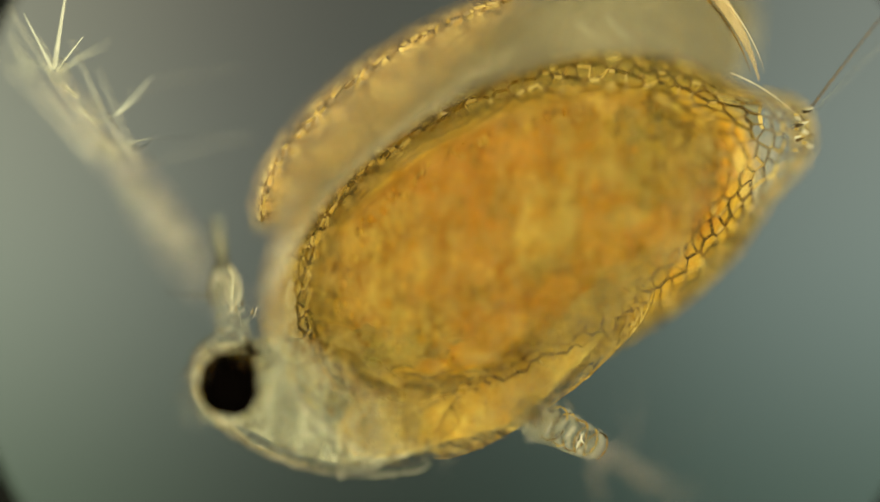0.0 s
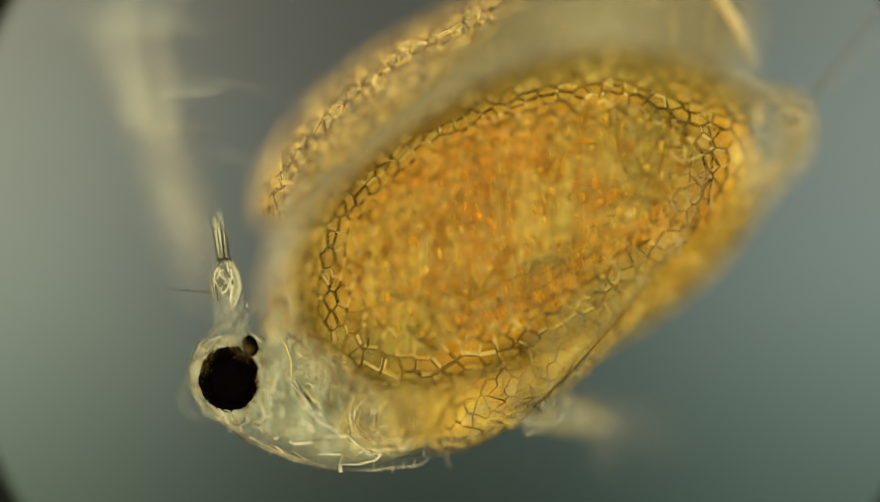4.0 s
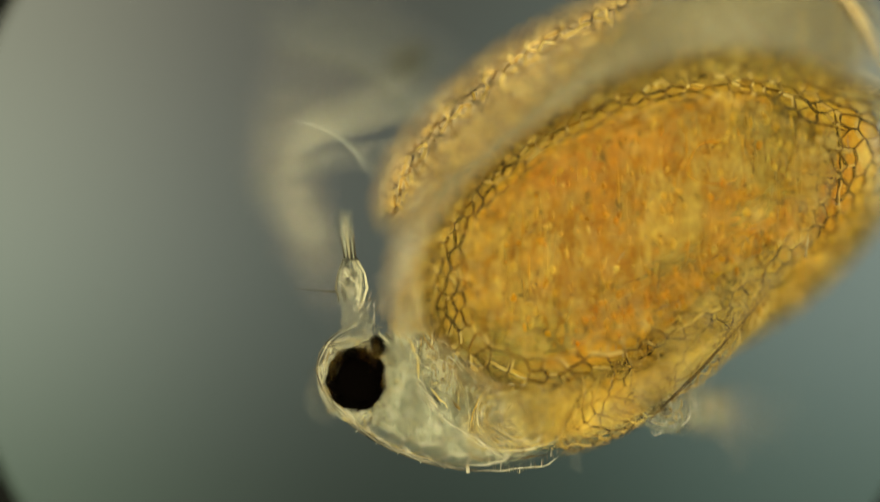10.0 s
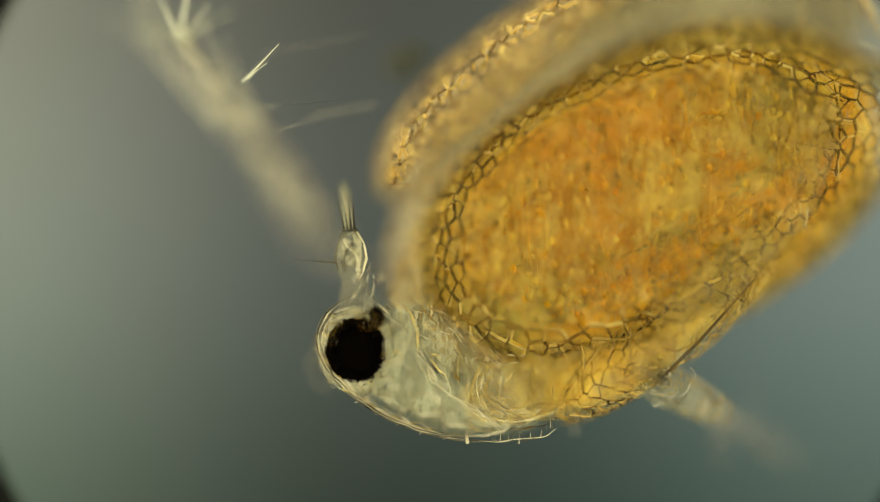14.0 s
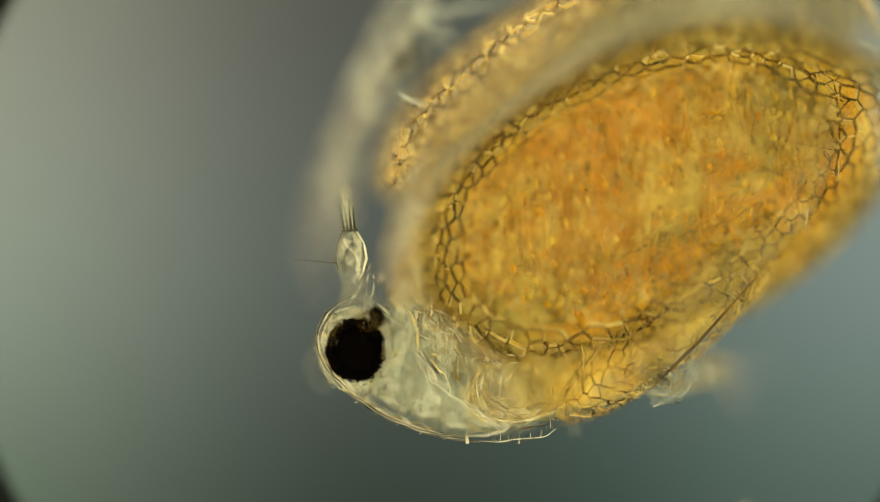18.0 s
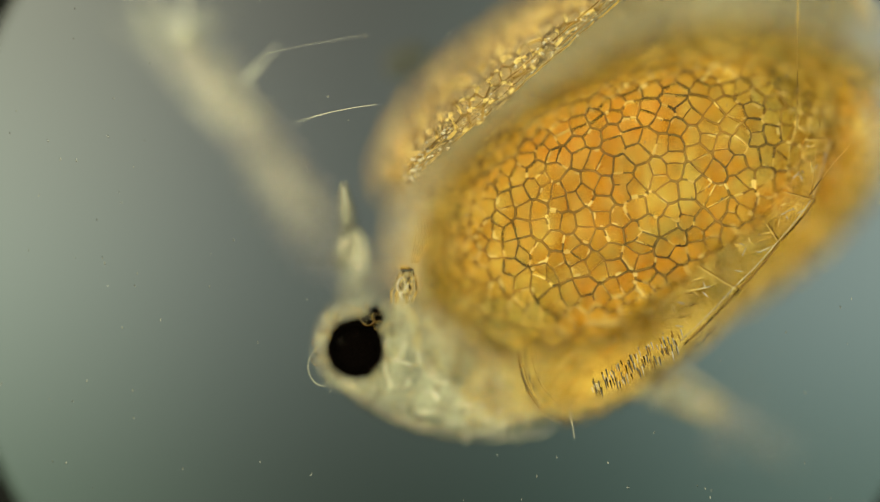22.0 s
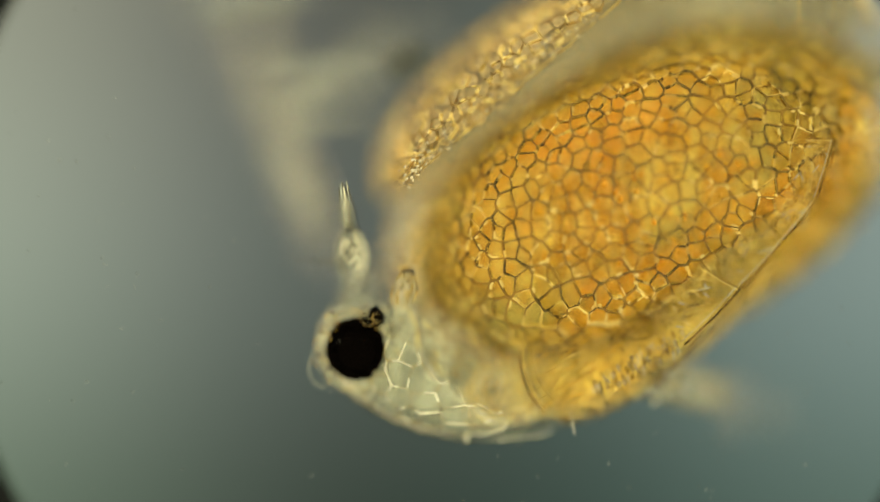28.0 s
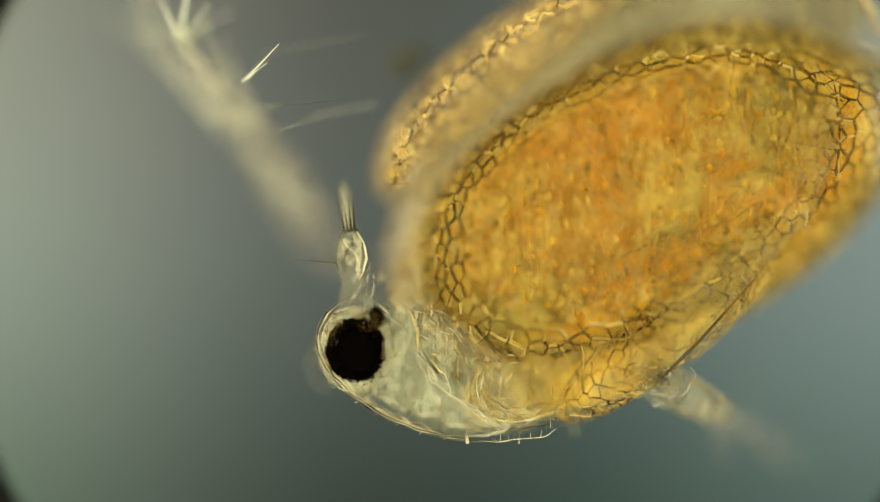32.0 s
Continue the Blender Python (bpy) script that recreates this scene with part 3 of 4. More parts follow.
for k in range(9):
    x, y = rng.uniform(980, 1240), rng.uniform(-10, 90)
    link("gill_hair", *tube(bez(P(x, y, 40), P(x + 24, y + 12, 52), P(x + rng.uniform(40, 70), y + rng.uniform(20, 50), 40), 6), [0.5 * S, 0.8 * S, 0.9 * S, 0.8 * S, 0.6 * S, 0.3 * S], 5), LIMB, flea)
for k, (p0, p1, p2, r) in enumerate((((1225, -70, 84), (1322, 20, 80), (1352, 135, 64), 11), ((1205, -60, 84), (1306, 24, 82), (1336, 120, 66), 2.4), ((1240, -60, 88), (1330, 20, 84), (1362, 120, 66), 1.6), ((1300, 122, 84), (1366, 146, 84), (1426, 204, 78), 1.3), ((1250, 160, 70), (1330, 150, 70), (1420, 205, 66), 1.0), ((1080, 20, 40), (1120, 60, 40), (1150, 110, 30), 1.6), ((1030, 30, 40), (1050, 55, 40), (1090, 70, 30), 1.6))):
    link("valve_margin", *tube(bez(P(*p0), P(*p1), P(*p2), 14), [r * S * min(1, 0.1 + (13 - i) / 8) for i in range(14)], 8), (FARSKIN, RIDGE, BEAD, BEAD, FIBRE, SETA, SETA)[k], flea, "bright cuticle edge of a valve")
# hind corner: a knot of small spines
for k in range(18):
    w = k * 0.55
    p = P(1426 + 12 * math.cos(w * 2.3), 204 + (k - 4) * 4.2, 60 + 14 * math.sin(w * 2))
    link("corner_spine", *tube([p, p + Vector(((10 + 6 * math.sin(k * 2.1)) * S, 5 * math.cos(k) * S, 6 * S))], [3.4 * S, 0.8 * S], 6), (SHELL, RIDGE, RIM)[k % 3], flea)

# dorsal side: keel plates and the socket of the lower antenna
def keel_plate(c, z, edge_z):
    """A thin domed four-cornered plate; c runs inner start, inner end, outer end, outer start."""
    n = 10

    def at(u, v):
        top = [c[0][q] + (c[1][q] - c[0][q]) * u for q in (0, 1)]
        low = [c[3][q] + (c[2][q] - c[3][q]) * u for q in (0, 1)]
        x, y = top[0] + (low[0] - top[0]) * v, top[1] + (low[1] - top[1]) * v
        bow = 5 * math.sin(math.pi * u)
        return P(x + 0.6 * bow * (v - 0.5), y + 0.8 * bow * (v - 0.5), z + (edge_z - z) * max(0, v - 0.55) * 2.2 + 4 * noise.noise(Vector((x * 0.02, y * 0.02, z))))
    vs = [at(i / n, j / n) for j in range(n + 1) for i in range(n + 1)]
    vs += [v - Vector((0, 0, 9 * S)) for v in vs]
    o = (n + 1) ** 2
    fs = []
    for j in range(n):
        for i in range(n):
            q = j * (n + 1) + i
            fs += [(q, q + 1, q + n + 2, q + n + 1), (o + q, o + q + n + 1, o + q + n + 2, o + q + 1)]
    rim = [i for i in range(n + 1)] + [j * (n + 1) + n for j in range(1, n + 1)] + [n * (n + 1) + i for i in range(n - 1, -1, -1)] + [j * (n + 1) for j in range(n - 1, 0, -1)]
    fs += [(p, p + o, q + o, q) for p, q in zip(rim, rim[1:] + rim[:1])]
    keel = link("dorsal_plate", vs, fs, SCUTE, flea, "amber clear plate of the back")
    for name, line, r, m in (("plate_keel", [at(i / n, 1.0) for i in range(n + 1)], 2.6, RIDGE), ("plate_edge", [at(1.0, i / n) for i in range(n + 1)], 1.2, RIDGE), ("plate_edge", [at(1.0 - 0.03, i / n) for i in range(n + 1)], 1.0, RIM), ("plate_edge", [at(i / n, 0.9) for i in range(n + 1)], 1.0, BEAD)):
        link(name, *tube(line, [r * S * (0.6 + 0.7 * abs(noise.noise(p * 60))) for p in line], 6), m, keel)
    for k in range(20):
        u, v, w = rng.uniform(0.06, 0.9), rng.uniform(0.05, 0.8), rng.uniform(-0.05, 0.05)
        line = [at(u + w * q, v + 0.04 * q) + Vector((0, 0, 1.2 * S)) for q in range(5)]
        link("plate_stroke", *tube(line, [(0.3 + 0.25 * q * (4 - q)) * S for q in range(5)], 5), (RIM, FIBRE, LINING, BEAD)[k % 4], keel)


keel_plate(((930, 612), (1022, 526), (1094, 568), (994, 668)), 164, 160)
keel_plate(((1026, 521), (1145, 451), (1166, 485), (1096, 566)), 172, 168)
keel_plate(((1148, 449), (1175, 395), (1229, 409), (1168, 483)), 172, 166)
keel_plate(((1178, 392), (1212, 300), (1262, 300), (1231, 406)), 162, 146)
for k, (x, y, a, b, turn) in enumerate(((1015, 622, 130, 36, 42), (1110, 530, 105, 34, 43), (1178, 455, 90, 28, 50), (1222, 380, 76, 26, 60))):
    link("back_muscle", *blob((x, y, 62 - 8 * k), (a, b, 34), turn, 32, 18, 0.08, 6, 60 + k), SCUTE, flea, "amber clear muscle of the back")
for k, (x, y, a, b, turn) in enumerate(((862, 712, 130, 44, 22), (990, 624, 150, 38, 42), (1130, 492, 120, 34, 48))):
    link("back_tissue", *blob((x, y, 44), (a, b, 26), turn, 40, 20, 0.15, 7, 71 + k), BUTTER, flea, "golden streaky tissue along the back")
keel = [P(*p) for p in ((930, 748, 118), (975, 704, 114), (1020, 660, 112), (1068, 606, 112), (1120, 548, 108), (1172, 480, 98), (1226, 400, 84))]
link("back_keel", *tube(keel, [1.0 * S, 3.0 * S, 3.0 * S, 2.0 * S, 0.9 * S, 0.4 * S, 0.2 * S], 8), RIDGE, flea, "dark sharp keel of the back")
sock = link("antenna_socket", *blob((836, 720, 104), (146, 64, 56), 22, 36, 20, 0.16, 6, 70), SCUTE, flea, "amber clear socket of an antenna")
for k, dx in enumerate((0, 6, 17, 24)):
    arc = bez(P(702 + dx, 672 - 0.4 * dx, 158), P(696 + dx, 742 - 0.3 * dx, 174), P(748 + dx * 1.2, 792 - dx * 0.5, 160), 18)
    link("socket_ring", *tube([p + Vector((noise.noise(p * 60), noise.noise(p * 66), 0)) * (4 * S) for p in arc], [(0.5 + (1.7, 0.9, 1.0, 0.8)[k] * math.sin(math.pi * i / 17)) * S for i in range(18)], 6), (RIDGE, FIBRE, LINING, FIBRE)[k], sock)
for k in range(90):
    f, q = rng.random(), rng.uniform(-0.8, 0.8)
    x, y = 715 + 240 * f + 20 * q, 742 - 60 * f + 60 * q
    z = 150 + 12 * (1 - q * q) - 30 * f
    link("socket_fibre", *wavy((x - rng.uniform(8, 26), y + rng.uniform(4, 14), z - 4), (x, y, z), (x + rng.uniform(8, 26), y - rng.uniform(4, 16), z - 4), rng.uniform(0.6, 1.5), 10, 2.0), (FIBRE, LINING, RIM, LOBE, RIDGE)[k % 5], sock)
link("back_spike", *tube([P(792, 786, 166), P(796, 812, 168), P(800, 836, 168)], [1.2 * S, 0.9 * S, 0.4 * S], 6), WISP, flea, "short pale spike under the socket")
for k in range(5):
    link("antennule_hair", *tube(bez(P(508 + 3 * k, 522, 174), P(516 + 6 * k, 492, 174), P(520 + 11 * k, 454 - 4 * k, 170), 8), [0.8 * S] * 4 + [0.5 * S] * 4, 5), FIBRE, flea)
for k in range(100):
    x = 825 + k * 1.6 + rng.uniform(-3, 3)
    y = 744 - k * 0.95 + rng.uniform(-34, 4)
    link("keel_tooth", *tube([P(x + 3, y + 18, 172), P(x + 7, y + rng.uniform(26, 36), 170)], [1.7 * S, 0.8 * S], 5), (BEAD, INK, RIDGE)[k % 3], flea)

def back_shell():
    a, b, r = 250 * 1.3, 62 * 1.3, radians(37)

    def place(x, y, lift=0.0):
        rho, th = math.hypot(x / a, y / b), math.atan2(y / b, x / a)
        sn, cs = math.sin(min(rho, 1.4) * math.pi / 2), math.cos(min(rho, 1.4) * math.pi / 2)
        X, Y = (250 + lift) * sn * math.cos(th), (62 + lift) * sn * math.sin(th)
        return P(962 + X * math.cos(r) - Y * math.sin(r), 650 - X * math.sin(r) - Y * math.cos(r), 78 + (46 + lift) * cs - 0.04 * X)
    line = [place(a * 1.02 * math.cos(w), b * 1.02 * math.sin(w)) for w in np.linspace(math.pi * 1.05, math.pi * 1.95, 40)]
    base = link("back_shell", *tube(line, [0.9 * S] * 40, 6), FIBRE, flea, "narrow amber shell strip along the back")
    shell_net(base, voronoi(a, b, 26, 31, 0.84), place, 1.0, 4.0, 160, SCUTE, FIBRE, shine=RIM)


back_shell()
for k in range(46):
    f = rng.random()
    x, y = 790 + 400 * f + rng.gauss(0, 14), 720 - 270 * f + rng.gauss(0, 20)
    z = 150 - 40 * f + rng.uniform(-34, 10)
    ln = rng.uniform(10, 34)
    w = 0.62 + rng.uniform(-0.5, 0.3) + (1.3 if k % 4 == 0 else 0)
    dx, dy = ln * math.cos(w), -ln * math.sin(w)
    link("back_fibre", *tube(bez(P(x - dx, y - dy, z - 3), P(x + rng.uniform(-5, 5), y + rng.uniform(-5, 5), z + 2), P(x + dx, y + dy, z - 3), 5), [0.3 * S, 0.7 * S, 0.9 * S, 0.7 * S, 0.3 * S], 5), (RIM, RIDGE, LINING, FIBRE)[k % 4], flea)

# head
HT = -17.0


def head_point(th, ph, k=1.0, z=108):
    r = radians(HT)
    x, y, h = 229 * k * math.sin(ph) * math.cos(th), 125 * k * math.sin(ph) * math.sin(th), 46 * k * math.cos(ph)
    return P(560 + x * math.cos(r) - y * math.sin(r), 702 - x * math.sin(r) - y * math.cos(r), z + h)


link("head", *blob((574, 707, 68), (204, 101, 44), HT, 52, 28, 0.07, 9, 3, 11), HEAD, flea, "pale grey translucent head")
shield = link("head_shield", *tube([head_point(w, math.pi / 2, 1.0, 112) for w in np.linspace(math.pi * 0.75, math.pi * 1.76, 60)], [(0.9 + 1.0 * abs(math.sin(i * 1.9))) * S * min(1, 0.15 + i / 9, 0.15 + (59 - i) / 9) for i in range(60)], 6), INK, flea, "clear cuticle of the head with a bright edge")
for k, (f, z, r, m) in enumerate(((0.984, 113, 0.8, BEAD), (0.966, 113, 1.5, INK), (0.950, 115, 0.8, BEAD), (0.935, 116, 0.7, FIBRE), (0.955, 82, 1.0, FIBRE), (0.938, 78, 1.2, BEAD), (0.925, 74, 1.0, INK), (0.905, 72, 1.1, BEAD))):
    line = [head_point(w, math.pi / 2, f, z) for w in np.linspace(math.pi * (0.77 + 0.03 * k), math.pi * (1.72 - 0.05 * k), 60)]
    link("head_margin", *tube([p + Vector((4 * S * noise.noise(p * 110), 4 * S * noise.noise(p * 96), 5 * S * noise.noise(p * 60))) for p in line], [r * S * (0.25 + 2.6 * abs(noise.noise(p * 90))) * min(1, 0.1 + i / 9, 0.1 + (59 - i) / 9) for i, p in enumerate(line)], 6), m, shield)
link("eye_capsule", *blob((414, 676, 92), (73, 75, 26), 0, 40, 20, 0.06, 8, 61), CAPSULE, flea, "pale grainy capsule round the eye")
eye_v, eye_f = blob((411, 677, 116), (38, 40, 52), 0, 64, 36, 0.07, 18, 4)
for k in range(230):
    w, q = k * 2.39996, math.sqrt((k + 0.5) / 230)
    gr = rng.uniform(3.5, 7.5)
    v, f = blob((408 + (33 + 17 * q) * math.cos(w), 675 + (35 + 19 * q) * math.sin(w), 124 - 4 * q + rng.uniform(-6, 8)), (gr, gr, gr * 0.8), 0, 9, 6)
    eye_f += [tuple(i + len(eye_v) for i in t) for t in f]
    eye_v += v
eye = link("compound_eye", eye_v, eye_f, BLACK, flea, "black round compound eye with a granular edge")
for k in range(44):
    w = k * 2.39996
    rr, z = rng.uniform(58, 72), rng.uniform(104, 138)
    if k > 27:
        w, rr, z = math.pi * (0.85 + 0.065 * (k - 28)), (58, 69)[k % 2] + rng.uniform(-3, 3), rng.uniform(162, 170)
    p = (408 + rr * math.cos(w), 676 + rr * 1.03 * math.sin(w), z)
    lr = rng.uniform(5, 10) if k < 28 else rng.uniform(8, 13)
    link("eye_lens", *blob(p, (lr, lr * rng.uniform(0.7, 1.3), 7), rng.uniform(0, 90), 12, 8, 0.25, 4, k), CUTICLE if k < 28 else LENS, eye)
    link("lens_edge", *tube([P(p[0] + lr * math.cos(v), p[1] + lr * math.sin(v), p[2] + 3) for v in np.linspace(1.1 * k, 1.1 * k + 3.0, 9)], [(0.25 + 0.5 * abs(math.sin(i + k))) * S for i in range(9)], 4), (RIM if k < 28 else FIBRE, RIDGE, FIBRE)[k % 3], eye)
link("ocellus", *blob((446, 616, 132), (13, 19, 13), 20, 24, 14, 0.2, 8, 6), BLACK, flea, "small black second eye spot")
link("cornea_bulge", *tube([P(352 + 27 * math.cos(w), 707 + 34 * math.sin(w), 178) for w in np.linspace(math.pi * 0.45, math.pi * 1.35, 16)], [0.6 * S] * 16, 6), SETA, flea, "thin clear bulge before the eye")


def head_cells():
    def place(x, y, lift=0.0):
        r = math.hypot(x / 229, y / 125)
        ph = min(r, 1.25) * math.pi / 2
        return head_point(math.atan2(y / 125, x / 229), ph, 0.96 + lift / 160, 110)
    keep = []
    for p, loop in voronoi(229, 125, 34, 21, 0.84):
        X, Y = plan(place(*p))[:2]
        cheek = np.interp(Y, (560, 606, 659, 728, 786, 815, 850), (440, 462, 504, 558, 626, 670, 700))
        if math.hypot(X - 408, Y - 676) > 68 and math.hypot(X - 446, Y - 616) > 40 and X < cheek:
            keep.append((p, loop))
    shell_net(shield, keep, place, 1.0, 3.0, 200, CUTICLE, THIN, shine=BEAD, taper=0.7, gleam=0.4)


head_cells()
for k in range(26):
    f = rng.random()
    x, y, z = 480 + 190 * f + rng.gauss(0, 14), 620 + 120 * f + rng.gauss(0, 26), 118 + rng.uniform(-16, 26)
    w = rng.uniform(0, 2.6)
    ln = rng.uniform(12, 34)
    link("head_strand", *wavy((x - ln * math.cos(w), y - ln * math.sin(w), z), (x + rng.uniform(-14, 14), y + rng.uniform(-14, 14), z + 4), (x + ln * math.cos(w), y + ln * math.sin(w), z), rng.uniform(0.7, 1.6), 14, 2.0), (SETA, RIM, HEAD, SETA)[k % 4], flea)
for p0, p1, p2, r, m in (((470, 590, 120), (540, 610, 126), (512, 690, 120), 2.6, RIM), ((512, 690, 116), (530, 735, 116), (650, 800, 108), 1.8, BEAD), ((455, 575, 116), (500, 560, 118), (560, 640, 112), 2.2, RIDGE), ((545, 570, 80), (570, 640, 84), (690, 690, 84), 2.6, RIDGE), ((590, 655, 78), (640, 672, 80), (700, 690, 76), 3.0, RIM), ((555, 590, 76), (560, 640, 80), (590, 668, 80), 5.0, LOBE), ((590, 806, 118), (680, 836, 118), (770, 796, 114), 1.8, RIDGE), ((640, 836, 114), (716, 846, 114), (770, 816, 108), 1.6, SHELL)):
    link("head_fold", *wavy(p0, p1, p2, r), m, flea)
link("neck_membrane", *blob((600, 600, 52), (125, 52, 26), -58, 36, 20, 0.12, 6, 18), CAECUM, flea, "pale amber membrane between head and shell")
link("neck_membrane", *blob((632, 656, 60), (96, 42, 22), -30, 36, 20, 0.25, 7, 19), CREAM, flea, "pale amber membrane between head and shell")
for k, (dx, z, r, m) in enumerate(((0, 120, 2.2, BEAD), (6, 118, 1.5, INK), (-7, 120, 1.0, BEAD), (15, 114, 1.4, RIM), (20, 112, 1.2, FIBRE), (31, 110, 1.6, BEAD), (38, 108, 1.2, RIDGE), (52, 106, 1.3, CREAM))):
    knots = [P(x + dx, y, z) for x, y in ((448 + 0.9 * dx, 590), (464 + 0.6 * dx, 608), (482, 630), (504, 659), (530, 695), (558, 728), (590, 758), (626, 786), (670, 815))]
    knots = knots[:6 - k % 3] if dx > 10 else knots
    pts = [p.lerp(q, f / 5) for p, q in zip(knots, knots[1:]) for f in range(5)] + [knots[-1]]
    pts = [p + Vector((noise.noise(p * 80), noise.noise(p * 88 + Vector((k, 0, 3))), 0)) * (8 * S) for p in pts]
    link("cheek_ridge", *tube(pts, [r * S * max(0.08, 0.6 + 2.2 * noise.noise(p * 90)) for p in pts], 6), m, flea)
for k in range(80):
    w, rr, ln = rng.uniform(0, 6.28), 10 + 58 * math.sqrt(rng.random()), rng.uniform(6, 17)
    z = 116 + rng.uniform(-9, 7)
    cx, cy = 696 + rng.gauss(0, 9), 744 + rng.gauss(0, 8)
    arc = [(cx + rr * math.cos(v) * 1.08, cy + rr * math.sin(v), z) for v in (w - ln / rr, w, w + ln / rr)]
    link("pouch_stroke", *wavy(arc[0], arc[1], arc[2], rng.uniform(0.9, 2.4), 10, 1.4), (CREAM, FIBRE, BEAD, WISP, CREAM)[k % 5], flea)
link("flank_membrane", *blob((530, 462, -50), (50, 130, 22), -16, 32, 20, 0.2, 6, 53), FARSKIN, flea, "pale beige membrane beside the shell")
link("flank_membrane", *blob((556, 500, 44), (40, 120, 26), -14, 32, 20, 0.2, 6, 51), CREAM, flea, "pale cream membrane beside the shell")
link("flank_membrane", *blob((600, 622, 64), (50, 46, 24), -30, 32, 20, 0.3, 6, 52), CREAM, flea, "pale cream membrane beside the shell")
link("neck_membrane", *blob((606, 652, 88), (84, 34, 16), -32, 36, 20, 0.4, 9, 29), FARSKIN, flea, "cream membrane between head and shell")
for k in range(64):
    f, z = rng.random(), 108 if k < 30 else rng.uniform(44, 92)
    x, y = 525 + 150 * f + rng.gauss(0, 12), 606 + 96 * f + rng.gauss(0, 22)
    w = 0.85 + rng.gauss(0, 0.35)
    ln = rng.uniform(7, 22)
    link("neck_strand", *wavy((x - ln * math.cos(w), y - ln * math.sin(w), z), (x + rng.uniform(-8, 8), y + rng.uniform(-9, 5), z + 6), (x + ln * math.cos(w), y + ln * math.sin(w), z), rng.uniform(0.8, 2.0), 10, 2.4), (FIBRE, CREAM, BEAD)[k % 3], flea)
caec = link("caecum", *blob((708, 742, 88), (116, 60, 42), 14, 40, 20, 0.16, 6, 8), CAECUM, flea, "round yellowish gut pouch behind the head")
for k in range(11):
    rr = 88 - k * 7.0
    a0 = rng.uniform(2.2, 3.0) if k % 3 else rng.uniform(5.2, 6.4)
    arc = [(690 + rr * math.cos(w) * (1 + 0.07 * math.sin(3 * w + k)) + k, 744 + rr * 0.74 * math.sin(w) * (1 + 0.1 * math.cos(2 * w)), 94 + 38 * math.sqrt(max(0, 1 - (rr / 90) ** 2))) for w in np.linspace(a0, a0 + rng.uniform(0.7, 1.7), 16)]
    pts = [P(*q) + Vector((noise.noise(P(*q) * 80), noise.noise(P(*q) * 70), 0)) * (4 * S) for q in arc]
    link("pouch_line", *tube(pts, [(0.3 + 1.0 * abs(math.sin(i * 1.1 + k))) * S * min(1, 0.1 + i / 4, 0.1 + (15 - i) / 4) for i in range(16)], 6), (BEAD, FIBRE, CREAM, WISP)[k % 4], caec)
link("head_peg", *tube([P(606, 828, 118), P(607, 842, 118)], [2.6 * S, 3.2 * S], 8), BEAD, flea, "small bright peg under the head")
for k in range(22):
    x = 640 + k * 6 + rng.uniform(-2, 2)
    y = 838 - 0.006 * (x - 690) ** 2 + rng.uniform(-3, 3)
    link("margin_tick", *tube([P(x, y + 4, 113), P(x + rng.uniform(-2, 2), y - rng.uniform(6, 16), 113)], [0.9 * S, 0.4 * S], 4), (INK, BEAD, INK)[k % 3], flea)
for k in range(7):
    w = math.pi * (1.2 + 0.06 * k)
    link("head_bristle", *tube([head_point(w, math.pi / 2, 1.0, 112), head_point(w, math.pi / 2, 1.025 + 0.008 * (k % 3), 112)], [0.9 * S, 0.4 * S], 4), SHELL, shield)


# antennules with their sensory rods
def antennule(x, y, z, k, lean, rod=1.0):
    def q(dx, dy, dz=0):
        return P(x + (dx + dy * lean) * k, y + dy * k, z + dz * k)
    body = link("antennule", *tube([q(16, 104, -14), q(6, 70, -6), q(2, 50, -4), q(0, 34), q(0, 12), q(-1, -14), q(-2, -36, 2)], [40 * S * k, 26 * S * k, 18 * S * k, 26 * S * k, 29 * S * k, 24 * S * k, 13 * S * k], 14), LIMB, flea, "clear bottle-shaped antennule")
    for w in np.linspace(0, 2 * math.pi, 7)[:-1]:
        # glassy light put into the colour: dark lines on the left, pale on the right
        link("side_line", *tube([q(22 * math.cos(w), 38, 20 * math.sin(w)), q(28 * math.cos(w), 14, 26 * math.sin(w)), q(24 * math.cos(w + 0.2), -12, 22 * math.sin(w)), q(12 * math.cos(w) - 2, -35, 10 * math.sin(w))], [1.2 * S * k, 2.8 * S * k, 1.6 * S * k, 2.2 * S * k], 5), (INK if math.cos(w) < 0.2 else SHELL) if rod > 0.5 else FIBRE, body)
    for i in range(9):
        w = i * 0.75
        link("inner_strand", *tube([q(16 * math.cos(w + 0.5 * j) - 1, 26 - 9 * j + 3 * math.sin(i + j * 2), 20 * abs(math.sin(w)) + 4) for j in range(6)], [(0.8 + 1.2 * abs(math.sin(j * 1.7 + i))) * S * k for j in range(6)], 5), ((SHELL, INK, BEAD) if rod > 0.5 else (LINING, FIBRE, BEAD))[i % 3], body)
    link("collar", *tube([q(-2 + 13 * math.cos(w), -36, 2 + 12 * math.sin(w)) for w in np.linspace(0, 2 * math.pi, 13)], [2.4 * S * k] * 13, 5), INK, body, "dark ring under the sensory rods")
    for i in range(7):
        dx = (i - 3) * 3.0
        link("sensory_rod", *tube([q(-2 + dx, -36, 4 * math.sin(i * 2)), q(-7 + dx * 1.2, -36 - rod * (39 + 4 * (i % 3)), 16 + 6 * math.sin(i * 2)), q(-12 + dx * 0.9, -36 - rod * (76 + 5 * (i % 3)), 50)], [2.4 * S * k, 2.0 * S * k, 0.9 * S * k], 6), (INK, SETA, INK, SHELL)[i % 4] if rod > 0.5 else FIBRE, body)


